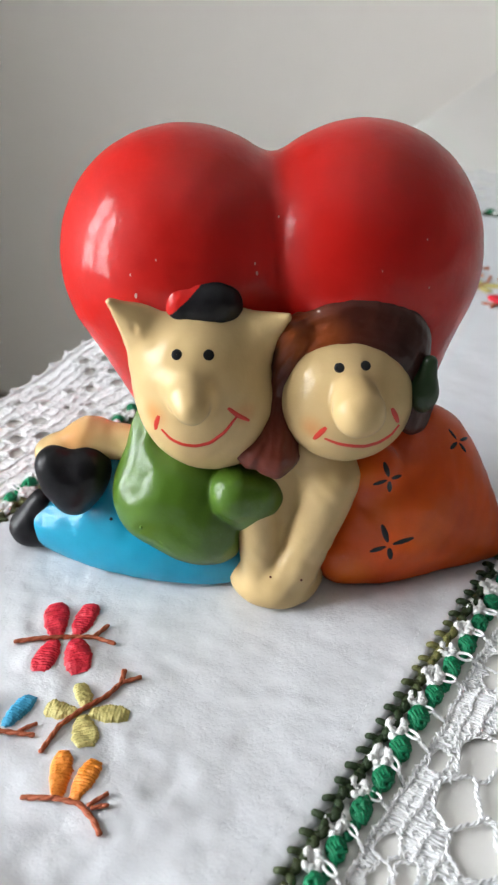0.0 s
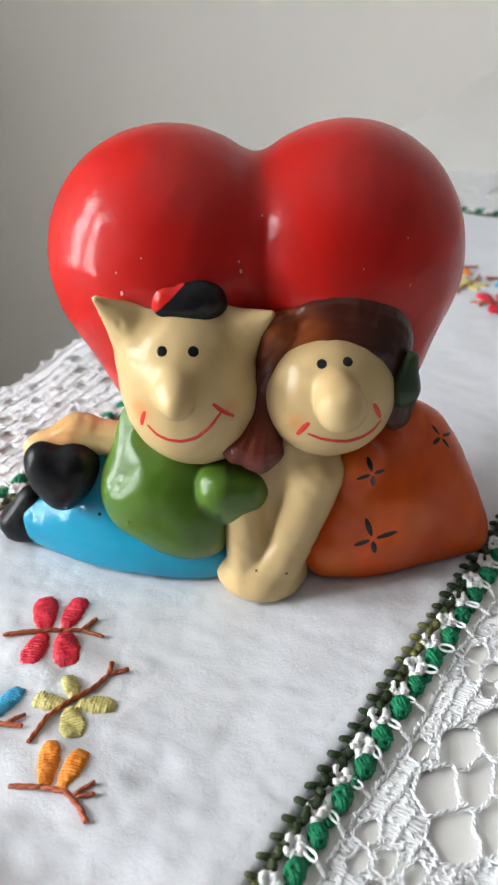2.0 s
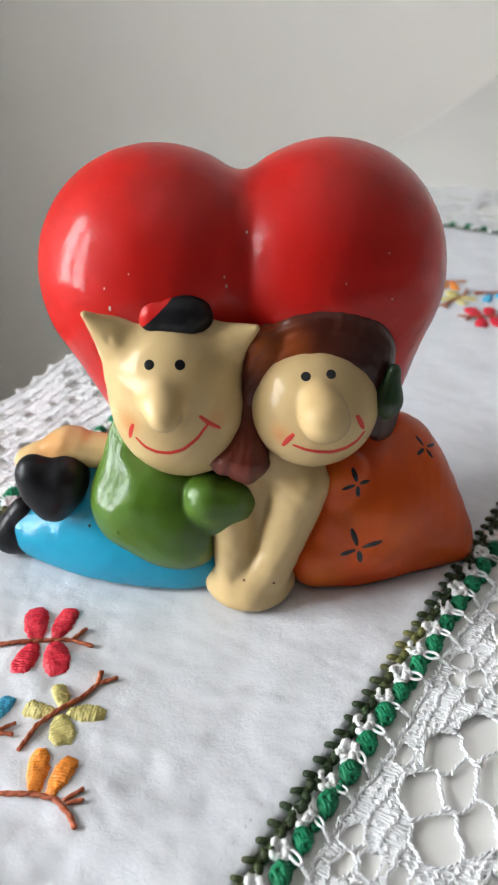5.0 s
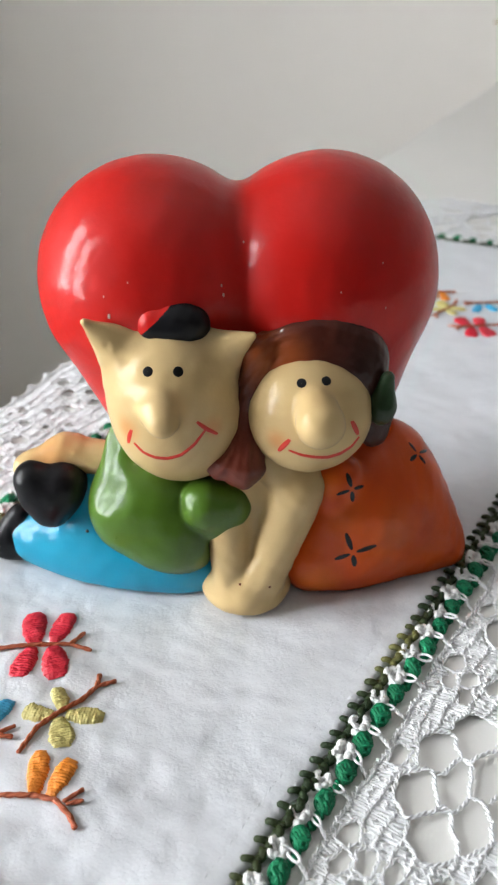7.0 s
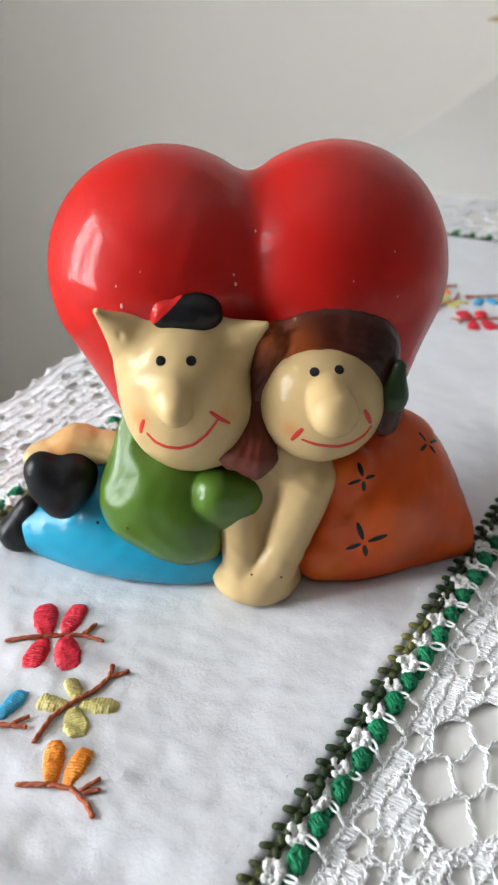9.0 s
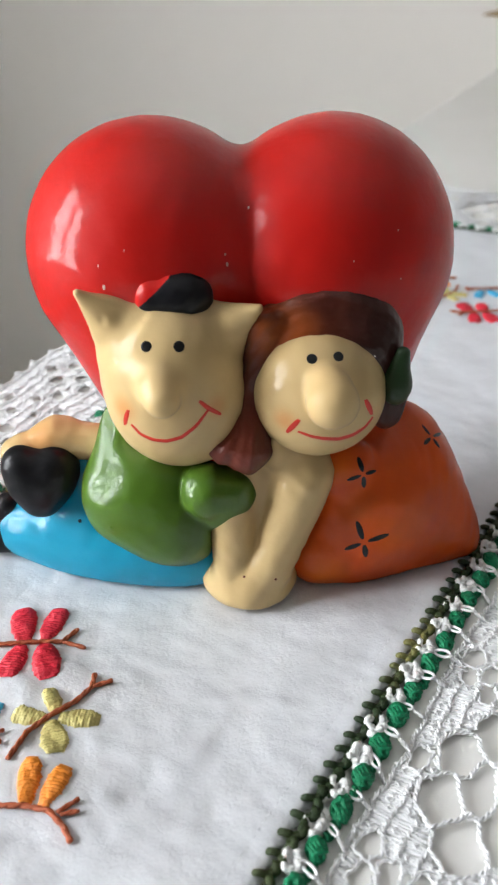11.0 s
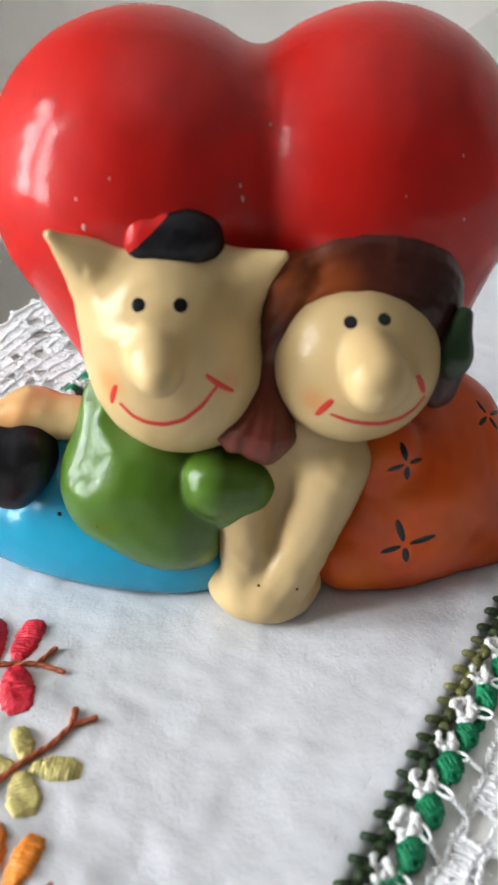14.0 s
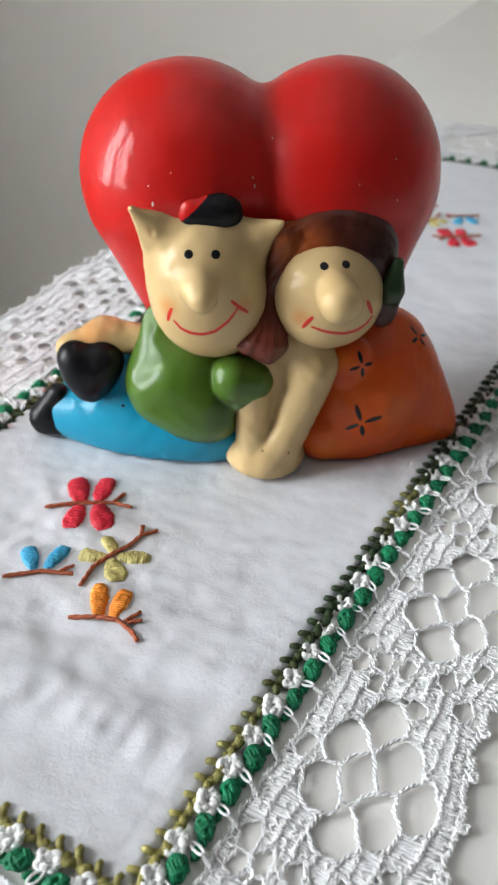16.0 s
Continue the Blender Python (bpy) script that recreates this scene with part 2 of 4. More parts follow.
class Tubes:
    """Collects round threads into one mesh."""

    def __init__(self):
        self.v, self.f, self.n = [], [], 0

    def add(self, pts, r, sides=5, closed=False):
        p = np.asarray(pts, float)
        if len(p) < 2:
            return
        if closed:
            tan = np.roll(p, -1, 0) - np.roll(p, 1, 0)
        else:
            tan = np.gradient(p, axis=0)
        tan /= np.maximum(np.linalg.norm(tan, axis=1, keepdims=True), 1e-9)
        up = np.where(np.abs(tan[:, 2:3]) > 0.95, np.array([[1.0, 0, 0]]), np.array([[0, 0, 1.0]]))
        side = np.cross(tan, up)
        side /= np.maximum(np.linalg.norm(side, axis=1, keepdims=True), 1e-9)
        up = np.cross(side, tan)
        a = np.arange(sides) * 2 * np.pi / sides
        rad = np.broadcast_to(np.asarray(r, float), (len(p),)).copy()
        if not closed:
            rad[0] *= 0.6
            rad[-1] *= 0.6
        ring = p[:, None, :] + rad[:, None, None] * (np.cos(a)[None, :, None] * side[:, None, :] + np.sin(a)[None, :, None] * up[:, None, :])
        self.v.append(ring.reshape(-1, 3))
        k = len(p)
        i = np.arange(k if closed else k - 1)[:, None]
        j = np.arange(sides)[None, :]
        i2, j2 = (i + 1) % k, (j + 1) % sides
        q = np.stack([i * sides + j, i * sides + j2, i2 * sides + j2, i2 * sides + j], -1).reshape(-1, 4) + self.n
        self.f += q.tolist()
        if not closed:
            self.f.append((self.n + np.arange(sides)[::-1]).tolist())
            self.f.append((self.n + (k - 1) * sides + np.arange(sides)).tolist())
        self.n += k * sides

    def twist(self, pts, r, swing, period, step, sides=5, phase=0.0):
        """Two plies wound round a path."""
        p = np.asarray(pts, float)
        seg = np.linalg.norm(np.diff(p, axis=0), axis=1)
        s = np.r_[0, np.cumsum(seg)]
        if s[-1] < step:
            return
        t = np.linspace(0, s[-1], max(3, int(s[-1] / step) + 1))
        q = np.stack([np.interp(t, s, p[:, k]) for k in range(3)], 1)
        tan = np.gradient(q, axis=0)
        tan /= np.maximum(np.linalg.norm(tan, axis=1, keepdims=True), 1e-9)
        side = np.cross(tan, np.array([0, 0, 1.0]))
        side /= np.maximum(np.linalg.norm(side, axis=1, keepdims=True), 1e-6)
        up = np.cross(side, tan)
        for k in (0, 1):
            w = t / period * 2 * np.pi + k * np.pi + phase
            self.add(q + swing * (np.cos(w)[:, None] * side + 0.8 * np.sin(w)[:, None] * up), r, sides)

    def mesh(self, name, mat):
        me = bpy.data.meshes.new(name)
        me.from_pydata(np.concatenate(self.v).tolist(), [], self.f)
        me.polygons.foreach_set("use_smooth", [True] * len(me.polygons))
        me.materials.append(mat)
        return me


def child(name, me, parent, m=None, label=""):
    ob = new(name, me)
    ob.parent = parent
    if m is not None:
        ob.matrix_basis = m
    if label:
        ob["label"] = label
    return ob


# ---- room ----
def structure(ob, label, category):
    return tagged(ob, label, category, kind="structure")


T_W = 0.15
structure(part("floor", box(X0 - T_W, X1 + T_W, Y0 - T_W, Y1 + T_W, FLOOR - 0.1, FLOOR), FLOORM), "brown stone tile floor under the table", "floor")
structure(part("ceiling", box(X0 - T_W, X1 + T_W, Y0 - T_W, Y1 + T_W, CEIL, CEIL + 0.1), CEILING), "plain white painted ceiling", "ceiling")
wall_far = structure(part("wall_far", box(-2.2, 2.6, 0, T_W, FLOOR, CEIL), WALL), "plain off-white painted wall behind the table", "wall")
wall_far.matrix_world = pose(0.46, 1.27, 0, 0, 0, -20)
structure(part("wall_end", box(X0 - T_W, X1 + T_W, Y1, Y1 + T_W, FLOOR, CEIL), WALL), "plain off-white painted wall", "wall")
structure(part("wall_back", box(X0 - T_W, X1 + T_W, Y0 - T_W, Y0, FLOOR, CEIL), WALL2), "plain taupe painted wall", "wall")
structure(part("wall_side", box(X1, X1 + T_W, Y0, Y1, FLOOR, CEIL), WALL2), "plain taupe painted wall", "wall")
wb = bmesh.new()
for y0, y1, z0, z1 in ((Y0, WIN_Y0, FLOOR, CEIL), (WIN_Y1, Y1, FLOOR, CEIL), (WIN_Y0, WIN_Y1, FLOOR, WIN_Z0), (WIN_Y0, WIN_Y1, WIN_Z1, CEIL)):
    bmesh.ops.create_cube(wb, size=1, matrix=Matrix.Translation((X0 - T_W / 2, (y0 + y1) / 2, (z0 + z1) / 2)) @ Matrix.Diagonal((T_W, y1 - y0, z1 - z0, 1)))
structure(part("wall_window", wb, WALL), "off-white painted wall with the window opening", "wall")
window = tagged(new("window_1"), "white two-sash window letting in daylight", "window", kind="structure")
xw, wm = X0 - 0.11, (WIN_Y0 + WIN_Y1) / 2
for y0, y1, z0, z1 in ((WIN_Y0, WIN_Y0 + 0.05, WIN_Z0, WIN_Z1), (WIN_Y1 - 0.05, WIN_Y1, WIN_Z0, WIN_Z1), (WIN_Y0 + 0.05, WIN_Y1 - 0.05, WIN_Z0, WIN_Z0 + 0.05),
                       (WIN_Y0 + 0.05, WIN_Y1 - 0.05, WIN_Z1 - 0.05, WIN_Z1), (wm - 0.05, wm + 0.05, WIN_Z0 + 0.05, WIN_Z1 - 0.05)):
    part("window_frame", box(xw, xw + 0.06, y0, y1, z0, z1, 0.006), FRAME, window)
for y0, y1 in ((WIN_Y0 + 0.05, wm - 0.05), (wm + 0.05, WIN_Y1 - 0.05)):
    pane = part("pane", box(xw + 0.025, xw + 0.031, y0, y1, WIN_Z0 + 0.05, WIN_Z1 - 0.05), GLASS, window)
    pane.visible_shadow = False

# ---- table ----
table = tagged(new("table"), "white lacquered table under a crocheted runner", "table")
table.matrix_world = Matrix.Translation((0, 0, -0.0018)) @ ROOM
TB0, TB1, TA0, TA1 = -0.1435, 0.76, -0.45, 1.33
part("tabletop", box(TA0, TA1, -TB1, -TB0, -0.03, 0.0, 0.003, 3), TABLE, table)
for x in (TA0 + 0.06, TA1 - 0.12):
    for y in (-TB1 + 0.06, -TB0 - 0.12):
        part("leg", box(x, x + 0.06, y, y + 0.06, FLOOR, -0.03, 0.004), TABLE, table)
for y in (-TB1 + 0.08, -TB0 - 0.1):
    part("apron", box(TA0 + 0.12, TA1 - 0.12, y, y + 0.02, -0.11, -0.03), TABLE, table)

# ---- crocheted table runner ----
ANG = radians(56.3)
MM = 0.001
runner = tagged(new("table_runner"), "white linen table runner with embroidered flowers and crocheted lace border", "table runner")
runner.matrix_world = pose(0, 0, -0.0018, 0, 0, 56.3)
U0, U1, V0, V1 = -136.0, 373.0, -51.0, 89.0  # fabric panel, millimetres in the runner's own axes


def drawn(u, v):
    """The far long edge is pulled out of true."""
    return v * (1 + np.where(np.asarray(v) > 0, 0.00089 * (np.clip(u, -60, 120) - 24), 0.0))


CREASES = ((-102, -18, 1.6, 16, 5.0, 0.6), (-92, 6, 1.1, 16, 5.0, -0.5), (-110, 30, 0.2, 16, 5.0, 0.4), (-70, -20, 2.3, 18, 2.6, 0.35),
           (-60, 18, 0.9, 16, 4.5, 0.4), (-32, -26, 2.0, 14, 2.0, 0.35), (-120, 4, 2.6, 14, 2.5, 0.4), (-48, 40, 1.7, 12, 4.5, 0.25), (40, -30, 0.3, 20, 3.0, 0.4),
           (-96, -16, 1.87, 22, 6.5, -1.2), (-88, -20, 1.9, 22, 4.0, 0.6), (-84, 2, 2.6, 12, 4.0, -0.4), (-105, -10, 1.57, 36, 7.0, 1.0), (-87, -9, 1.62, 26, 6.5, -0.8))


def swell(u, v):
    """Gentle unevenness of the cloth, millimetres."""
    p = Vector((u * 0.018, v * 0.018, 0.0))
    q = Vector((u * 0.07, v * 0.05, 3.0))
    r = Vector((u * 0.16, v * 0.13, 8.0))
    fold = 0.0
    for cu, cv, ang, length, width, high in CREASES:
        a, c = (u - cu) * math.cos(ang) + (v - cv) * math.sin(ang), (v - cv) * math.cos(ang) - (u - cu) * math.sin(ang)
        c += 2.5 * noise.noise(Vector((a * 0.06, cu, 1.0)))
        fold += high * math.exp(-(a / length) ** 2 - (c / width) ** 2)
    pucker = sum(math.exp(-((u - a) / 20.0) ** 2 - ((v - c) / 20.0) ** 2) for a, c in ((-47, 33), (-60, 10), (-80, -8), (-78, 22)))
    pull = math.exp(-((u + 108) / 5.0) ** 2) * noise.noise(Vector((u * 0.05, v * 0.33, 11.0))) + 0.5 * math.exp(-((v + 45) / 4.0) ** 2) * noise.noise(Vector((u * 0.3, v * 0.05, 13.0)))
    fold += 0.75 * pull  # puckers along the seams
    fine = noise.noise(r) + 0.6 * noise.noise(Vector((u * 0.31, v * 0.24, 5.0)))
    return fold + 0.65 * noise.noise(p) + 0.7 * noise.noise(q) + (0.27 + 0.45 * min(1.0, pucker)) * fine


def fabric_panel():
    du = np.unique(np.r_[np.arange(U0, 160, 1.5), np.arange(160, U1, 4.0), U1])
    dv = np.unique(np.r_[np.arange(V0, V1, 1.5), np.arange(V0 + 3.6, V0 + 8.0, 0.4), V1])
    verts, faces = [], []
    for u in du:
        for v in dv:
            edge = min(u - U0, U1 - u, v - V0, V1 - v)
            z = 1.5 + swell(u, float(drawn(u, v)))
            side_hem, end_hem = min(v - V0, V1 - v), min(u - U0, U1 - u)
            z += 0.12 / (1 + math.exp((side_hem - 6.5) * 1.6)) + 0.18 / (1 + math.exp((end_hem - 28.5) * 1.6))  # turned-in hems
            z -= 0.07 * math.exp(-((side_hem - 5.6) / 0.9) ** 2) + 0.09 * math.exp(-((end_hem - 28.0) / 1.3) ** 2)
            z -= 0.5 * max(0.0, 1 - edge / 1.2)
            scallop = 0.55 * math.sin((u + v) * 2 * math.pi / 5.0) if edge < 0.1 else 0.0
            uu = u + (scallop if u in (du[0], du[-1]) else 0.0)
            vv = v + (scallop if v in (dv[0], dv[-1]) else 0.0)
            verts.append((uu * MM, float(drawn(u, vv)) * MM, z * MM))
    k = len(dv)
    for i in range(len(du) - 1):
        for j in range(k - 1):
            a = i * k + j
            faces.append((a, a + k, a + k + 1, a + 1))
    top = len(verts)
    rim = [i * k for i in range(len(du))] + [(len(du) - 1) * k + j for j in range(1, k)] + [i * k + k - 1 for i in range(len(du) - 2, -1, -1)] + [j for j in range(k - 2, 0, -1)]
    for a in rim:
        verts.append((verts[a][0], verts[a][1], 0.0006))
    for m in range(len(rim)):
        n = (m + 1) % len(rim)
        faces.append((rim[n], rim[m], top + m, top + n))
    return mesh_object("fabric_panel", verts, faces, LINEN, runner, label="white linen centre panel with a stitched hem")


fabric_panel()


def hem_stitching():
    """The row of small stitches that holds the hem at the near end and along one side."""
    rng = np.random.default_rng(12)
    t = Tubes()
    lines = [((U0 + 28.0, V0 + 1.0), (U0 + 28.0, V1 - 1.0)), ((U0 + 30.0, V0 + 5.6), (60.0, V0 + 5.6))]
    for (ua, va), (ub, vb) in lines:
        length = math.hypot(ub - ua, vb - va)
        for s in np.arange(0, length - 2, 2.3):
            k = np.linspace(s, s + 1.6, 5) / length
            u, v = ua + (ub - ua) * k, va + (vb - va) * k + rng.normal(0, 0.06)
            v = drawn(u, v)
            z = [1.47 + swell(a, c) + 0.07 * h for a, c, h in zip(u, v, (-0.8, 0.7, 1, 0.7, -0.8))]
            t.add(np.stack([u, v, z], 1) * MM, 0.11 * MM, 5)
    child("hem_stitching", t.mesh("hem_stitching", LINEN), runner)


hem_stitching()


def sides():
    """The panel's four edges: start corner, direction along, direction outwards, length."""
    return (((U0, V0), (1, 0), (0, -1), U1 - U0), ((U1, V0), (0, 1), (1, 0), V1 - V0),
            ((U1, V1), (-1, 0), (0, 1), U1 - U0), ((U0, V1), (0, -1), (-1, 0), V1 - V0))


def ribbon_path():
    """Maps (s, d), length along the rim and distance outwards, to the runner's plane; corners fan out."""
    bend = 42.0
    spans, s = [], 0.0
    for (cu, cv), t, o, length in sides():
        spans.append((s, s + length, "line", cu, cv, t, o))
        s += length
        spans.append((s, s + bend, "fan", cu + t[0] * length, cv + t[1] * length, t, o))
        s += bend
    return spans, s


SPANS, RIM = ribbon_path()
WIDER = (0.0, 1.4, 0.18, 0.0)  # the lace is deep across the far end and pulled wider along one side


def rim_map(s, d):
    s = np.asarray(s, float) % RIM
    s = np.where(s >= RIM, 0.0, s)
    d = np.asarray(d, float)
    u, v = np.zeros_like(s), np.zeros_like(s)
    for n, (a, b, kind, cu, cv, t, o) in enumerate(SPANS):
        k = (s >= a) & (s < b)
        g0, g1 = WIDER[n // 2], WIDER[(n // 2 + (n % 2)) % 4]
        e = d[k] + (g0 + (g1 - g0) * (s[k] - a) / (b - a)) * np.maximum(d[k] - 11.0, 0.0)
        if kind == "line":
            u[k] = cu + t[0] * (s[k] - a) + o[0] * e
            v[k] = cv + t[1] * (s[k] - a) + o[1] * e
        else:
            w = (s[k] - a) / (b - a) * math.pi / 2
            u[k] = cu + e * (o[0] * np.cos(w) + t[0] * np.sin(w))
            v[k] = cv + e * (o[1] * np.cos(w) + t[1] * np.sin(w))
    return u, drawn(u, v)


# one repeat of the lace: place along and across the strip, half length, half width
OPENINGS = ((38.6, 23.0, 7.0, 5.0), (51.8, 22.8, 7.2, 4.8), (45.2, 28.8, 7.4, 5.0), (30.8, 30.0, 7.0, 5.4), (37.2, 36.2, 7.4, 5.4), (51.0, 35.6, 8.0, 5.6),
            (43.6, 42.4, 7.2, 4.6), (60.6, 28.6, 7.0, 5.4), (46.4, 14.9, 3.6, 2.3), (21.8, 15.0, 3.8, 2.4), (15.2, 15.8, 3.5, 2.2), (17.6, 20.1, 3.6, 2.3),
            (18.4, 27.3, 3.4, 2.2), (7.6, 33.6, 3.0, 2.6), (12.3, 42.6, 3.6, 2.3), (19.4, 36.0, 3.4, 2.3), (11.6, 21.6, 3.4, 2.1), (26.4, 43.4, 3.2, 2.1))
TILE = 60.0


def lace():
    rng = np.random.default_rng(4)
    near, far = Tubes(), Tubes()
    tiles = round(RIM / TILE)
    tile = RIM / tiles
    holes = []
    for k in range(-1, tiles + 1):
        for s, d, rs, rd in OPENINGS:
            along, close = k * tile + s * tile / TILE, 1.0
            if SPANS[4][0] < along < SPANS[4][1]:
                close = 0.5 if rs > 4.5 else 0.8  # worked tighter along the far side
            holes.append((along + rng.normal(0, 0.35), d + rng.normal(0, 0.3), close * rs * rng.uniform(0.94, 1.06), close * rd * rng.uniform(0.94, 1.06)))
    hs = np.array(holes)

    def in_hole(s, d, grow=0.0):
        near_by = np.abs(hs[:, 0] - s) < 9
        q = ((s - hs[near_by, 0]) / (hs[near_by, 2] + grow)) ** 2 + ((d - hs[near_by, 1]) / (hs[near_by, 3] + grow)) ** 2
        return bool((q < 1).any())

    def sag(u, v, d):
        """The starched strip stands a little off the table outside the border."""
        lift = np.clip((np.asarray(d, float) - 11.0) / 6.0, 0.0, 1.0) * (0.45 + 0.2 * np.sin(u * 0.09 + v * 0.05))
        return lift + 0.12 * np.sin(u * 0.21 + v * 0.13) + 0.1 * np.sin(v * 0.33 - u * 0.17)

    def lay(sd, z, r=0.27, swing=0.33, period=3.1, loose=0.11):
        """A chain of two plies along a line."""
        sd = np.asarray(sd, float)
        u, v = rim_map(sd[:, 0], sd[:, 1])
        p = np.stack([u, v, z + sag(u, v, sd[:, 1])], 1) + rng.normal(0, loose, (len(u), 3))
        k = rng.uniform(0.9, 1.12)
        if p[:, 0].mean() < 130:
            near.twist(p * MM, r * k * MM, swing * MM, period * k * MM, 0.5 * MM, 5, rng.uniform(0, 6.3))
        else:
            far.twist(p * MM, r * 1.1 * MM, swing * MM, period * k * MM, 1.0 * MM, 4, rng.uniform(0, 6.3))

    def mat(sd):
        """Flat ground of tight threads under the tall stitches."""
        sd = np.asarray(sd, float)
        u, v = rim_map(sd[:, 0], sd[:, 1])
        p = np.stack([u, v, 0.26 + sag(u, v, sd[:, 1]) + rng.normal(0, 0.03, len(u))], 1) * MM
        (near if u[0] < 130 else far).add(p, 0.52 * MM, 5 if u[0] < 130 else 4)

    def column(sd):
        """A tall stitch of two loose plies."""
        sd = np.asarray(sd, float)
        u, v = rim_map(sd[:, 0], sd[:, 1])
        p = np.stack([u, v, 0.46 + sag(u, v, sd[:, 1]) + rng.normal(0, 0.09, len(u))], 1) * MM
        k = rng.uniform(0.9, 1.1)
        t, step, n = (near, 0.6, 5) if u[0] < 130 else (far, 1.1, 4)
        t.twist(p, 0.25 * k * MM, 0.27 * MM, 2.2 * k * MM, step * MM, n, rng.uniform(0, 6.3))

    def knot(s, d, z=0.86):
        """The V at the head of a stitch."""
        h, w = rng.uniform(0.4, 0.62), rng.uniform(0.6, 0.9)
        t = np.linspace(-1, 1, 7)
        u, v = rim_map(s + w * t, d - h + 2 * h * np.abs(t) ** 0.8 + 0.1 * rng.normal())
        p = np.stack([u, v, z + 0.16 * (1 - np.abs(t)) + sag(u, v, d)], 1) * MM
        (near if u[0] < 130 else far).add(p, rng.uniform(0.22, 0.29) * MM, 5 if u[0] < 130 else 4)

    def wave(s, d):
        """Rows drift in and out along the strip; the rim is scalloped."""
        return d + 0.7 * math.sin(s * 0.105 + d * 0.2) + 0.25 * math.sin(s * 0.64 - d) + (1.4 * math.cos((s - 40) * 2 * math.pi / tile) if d > 45 else 0.0)

    rows = tuple(11.4 + 4.25 * k for k in range(10))

    def runs(points, fn, least=3, grow=0.0):
        """Breaks a line at the openings and works each stretch."""
        run = []
        for s, d in points:
            if in_hole(s, d, grow):
                if len(run) >= least:
                    fn(run)
                run = []
            else:
                run.append((s, d))
        if len(run) >= least:
            fn(run)

    # rows of chain with the heads of the stitches
    for d in rows:
        line = [(s, wave(s, d)) for s in np.arange(0, RIM, 0.9)]
        for k in range(0, len(line) - 2, 30):
            if d == rows[0]:
                lay(line[k:k + 31], 0.75, 0.29, 0.33)
            else:
                runs(line[k:k + 31], lambda run: lay(run, 0.66))
        s = 0.0
        while s < RIM:
            if not in_hole(s, wave(s, d), 0.2) and rng.random() < 0.85:
                knot(s, wave(s, d))
            s += rng.uniform(1.6, 2.1)
    # tall stitches between the rows, on the ground threads
    for s in np.arange(0, RIM, 0.95):
        runs([(s + 0.3 * math.sin(d * 0.4 + s), wave(s, d)) for d in np.arange(11.4, 49.8, 1.2)], mat)
    for d0, d1 in zip(rows[:-1], rows[1:]):
        s = rng.uniform(0, 1)
        while s < RIM:
            lean = rng.normal(0, 0.55)
            e0, e1 = wave(s, d0), wave(s, d1)
            runs([(s + lean * k + rng.normal(0, 0.13), e0 + (e1 - e0) * k) for k in np.linspace(-0.03, 1.03, 7)], column)
            if rng.random() < 0.5 and not in_hole(s + lean / 2, (e0 + e1) / 2, 0.4):
                knot(s + lean / 2, (e0 + e1) / 2 + rng.uniform(-0.6, 0.6), 0.70)  # the wrap half way up a tall stitch
            s += rng.uniform(1.35, 2.25)
    # chain round every opening; neighbours share one chain
    for n, (s, d, rs, rd) in enumerate(holes):
        if not -20 < s < RIM + 20:
            continue
        close = [m for m in range(len(holes)) if m != n and abs(holes[m][0] - s) < 16]
        ph, run = rng.uniform(0, 6.3), []
        for w in np.linspace(0, 2 * math.pi, 54):
            ray = np.linspace(0.3, 1.03, 30)
            x, y = s + rs * ray * math.cos(w), d + rd * ray * math.sin(w)
            reach, owner = len(ray) - 1, None
            for m in close:
                h = holes[m]
                over = np.flatnonzero(((x - h[0]) / h[2]) ** 2 + ((y - h[1]) / h[3]) ** 2 < ray ** 2)
                if len(over) and over[0] <= reach:
                    reach, owner = over[0], m
            if owner is not None and owner < n:
                if len(run) > 2:
                    lay(run, *((0.66, 0.28, 0.33) if rs > 4.5 else (0.58, 0.21, 0.24)))
                run = []
            else:
                run.append((x[reach] + 0.5 * math.sin(2 * w + ph) + 0.3 * math.sin(5 * w + 2 * ph), y[reach] + 0.35 * math.cos(3 * w + ph) + 0.25 * math.sin(6 * w - ph)))
        if len(run) > 2:
            lay(run, *((0.95, 0.29, 0.30) if rs > 4.5 else (0.78, 0.22, 0.22)))
    # picots on the outer rim
    for s in np.arange(8.0, RIM, 12.5):
        w = np.linspace(0, 2 * math.pi, 18)
        rim = wave(s, rows[-1])
        lay(np.stack([s + 1.1 * np.sin(w), rim + 0.6 + 1.1 * (1 - np.cos(w)) / 1.2], 1), 1.1)
        for k in np.linspace(-4.5, 4.5, 8):
            knot(s + k, rim + 0.3 + 0.9 * (1 - abs(k) / 4.5))
    label = "openwork white crocheted lace trim"
    for t in (near, far):
        tagged(child("lace_trim", t.mesh("lace_trim", THREAD), runner, label=label), kind="stuff")


lace()


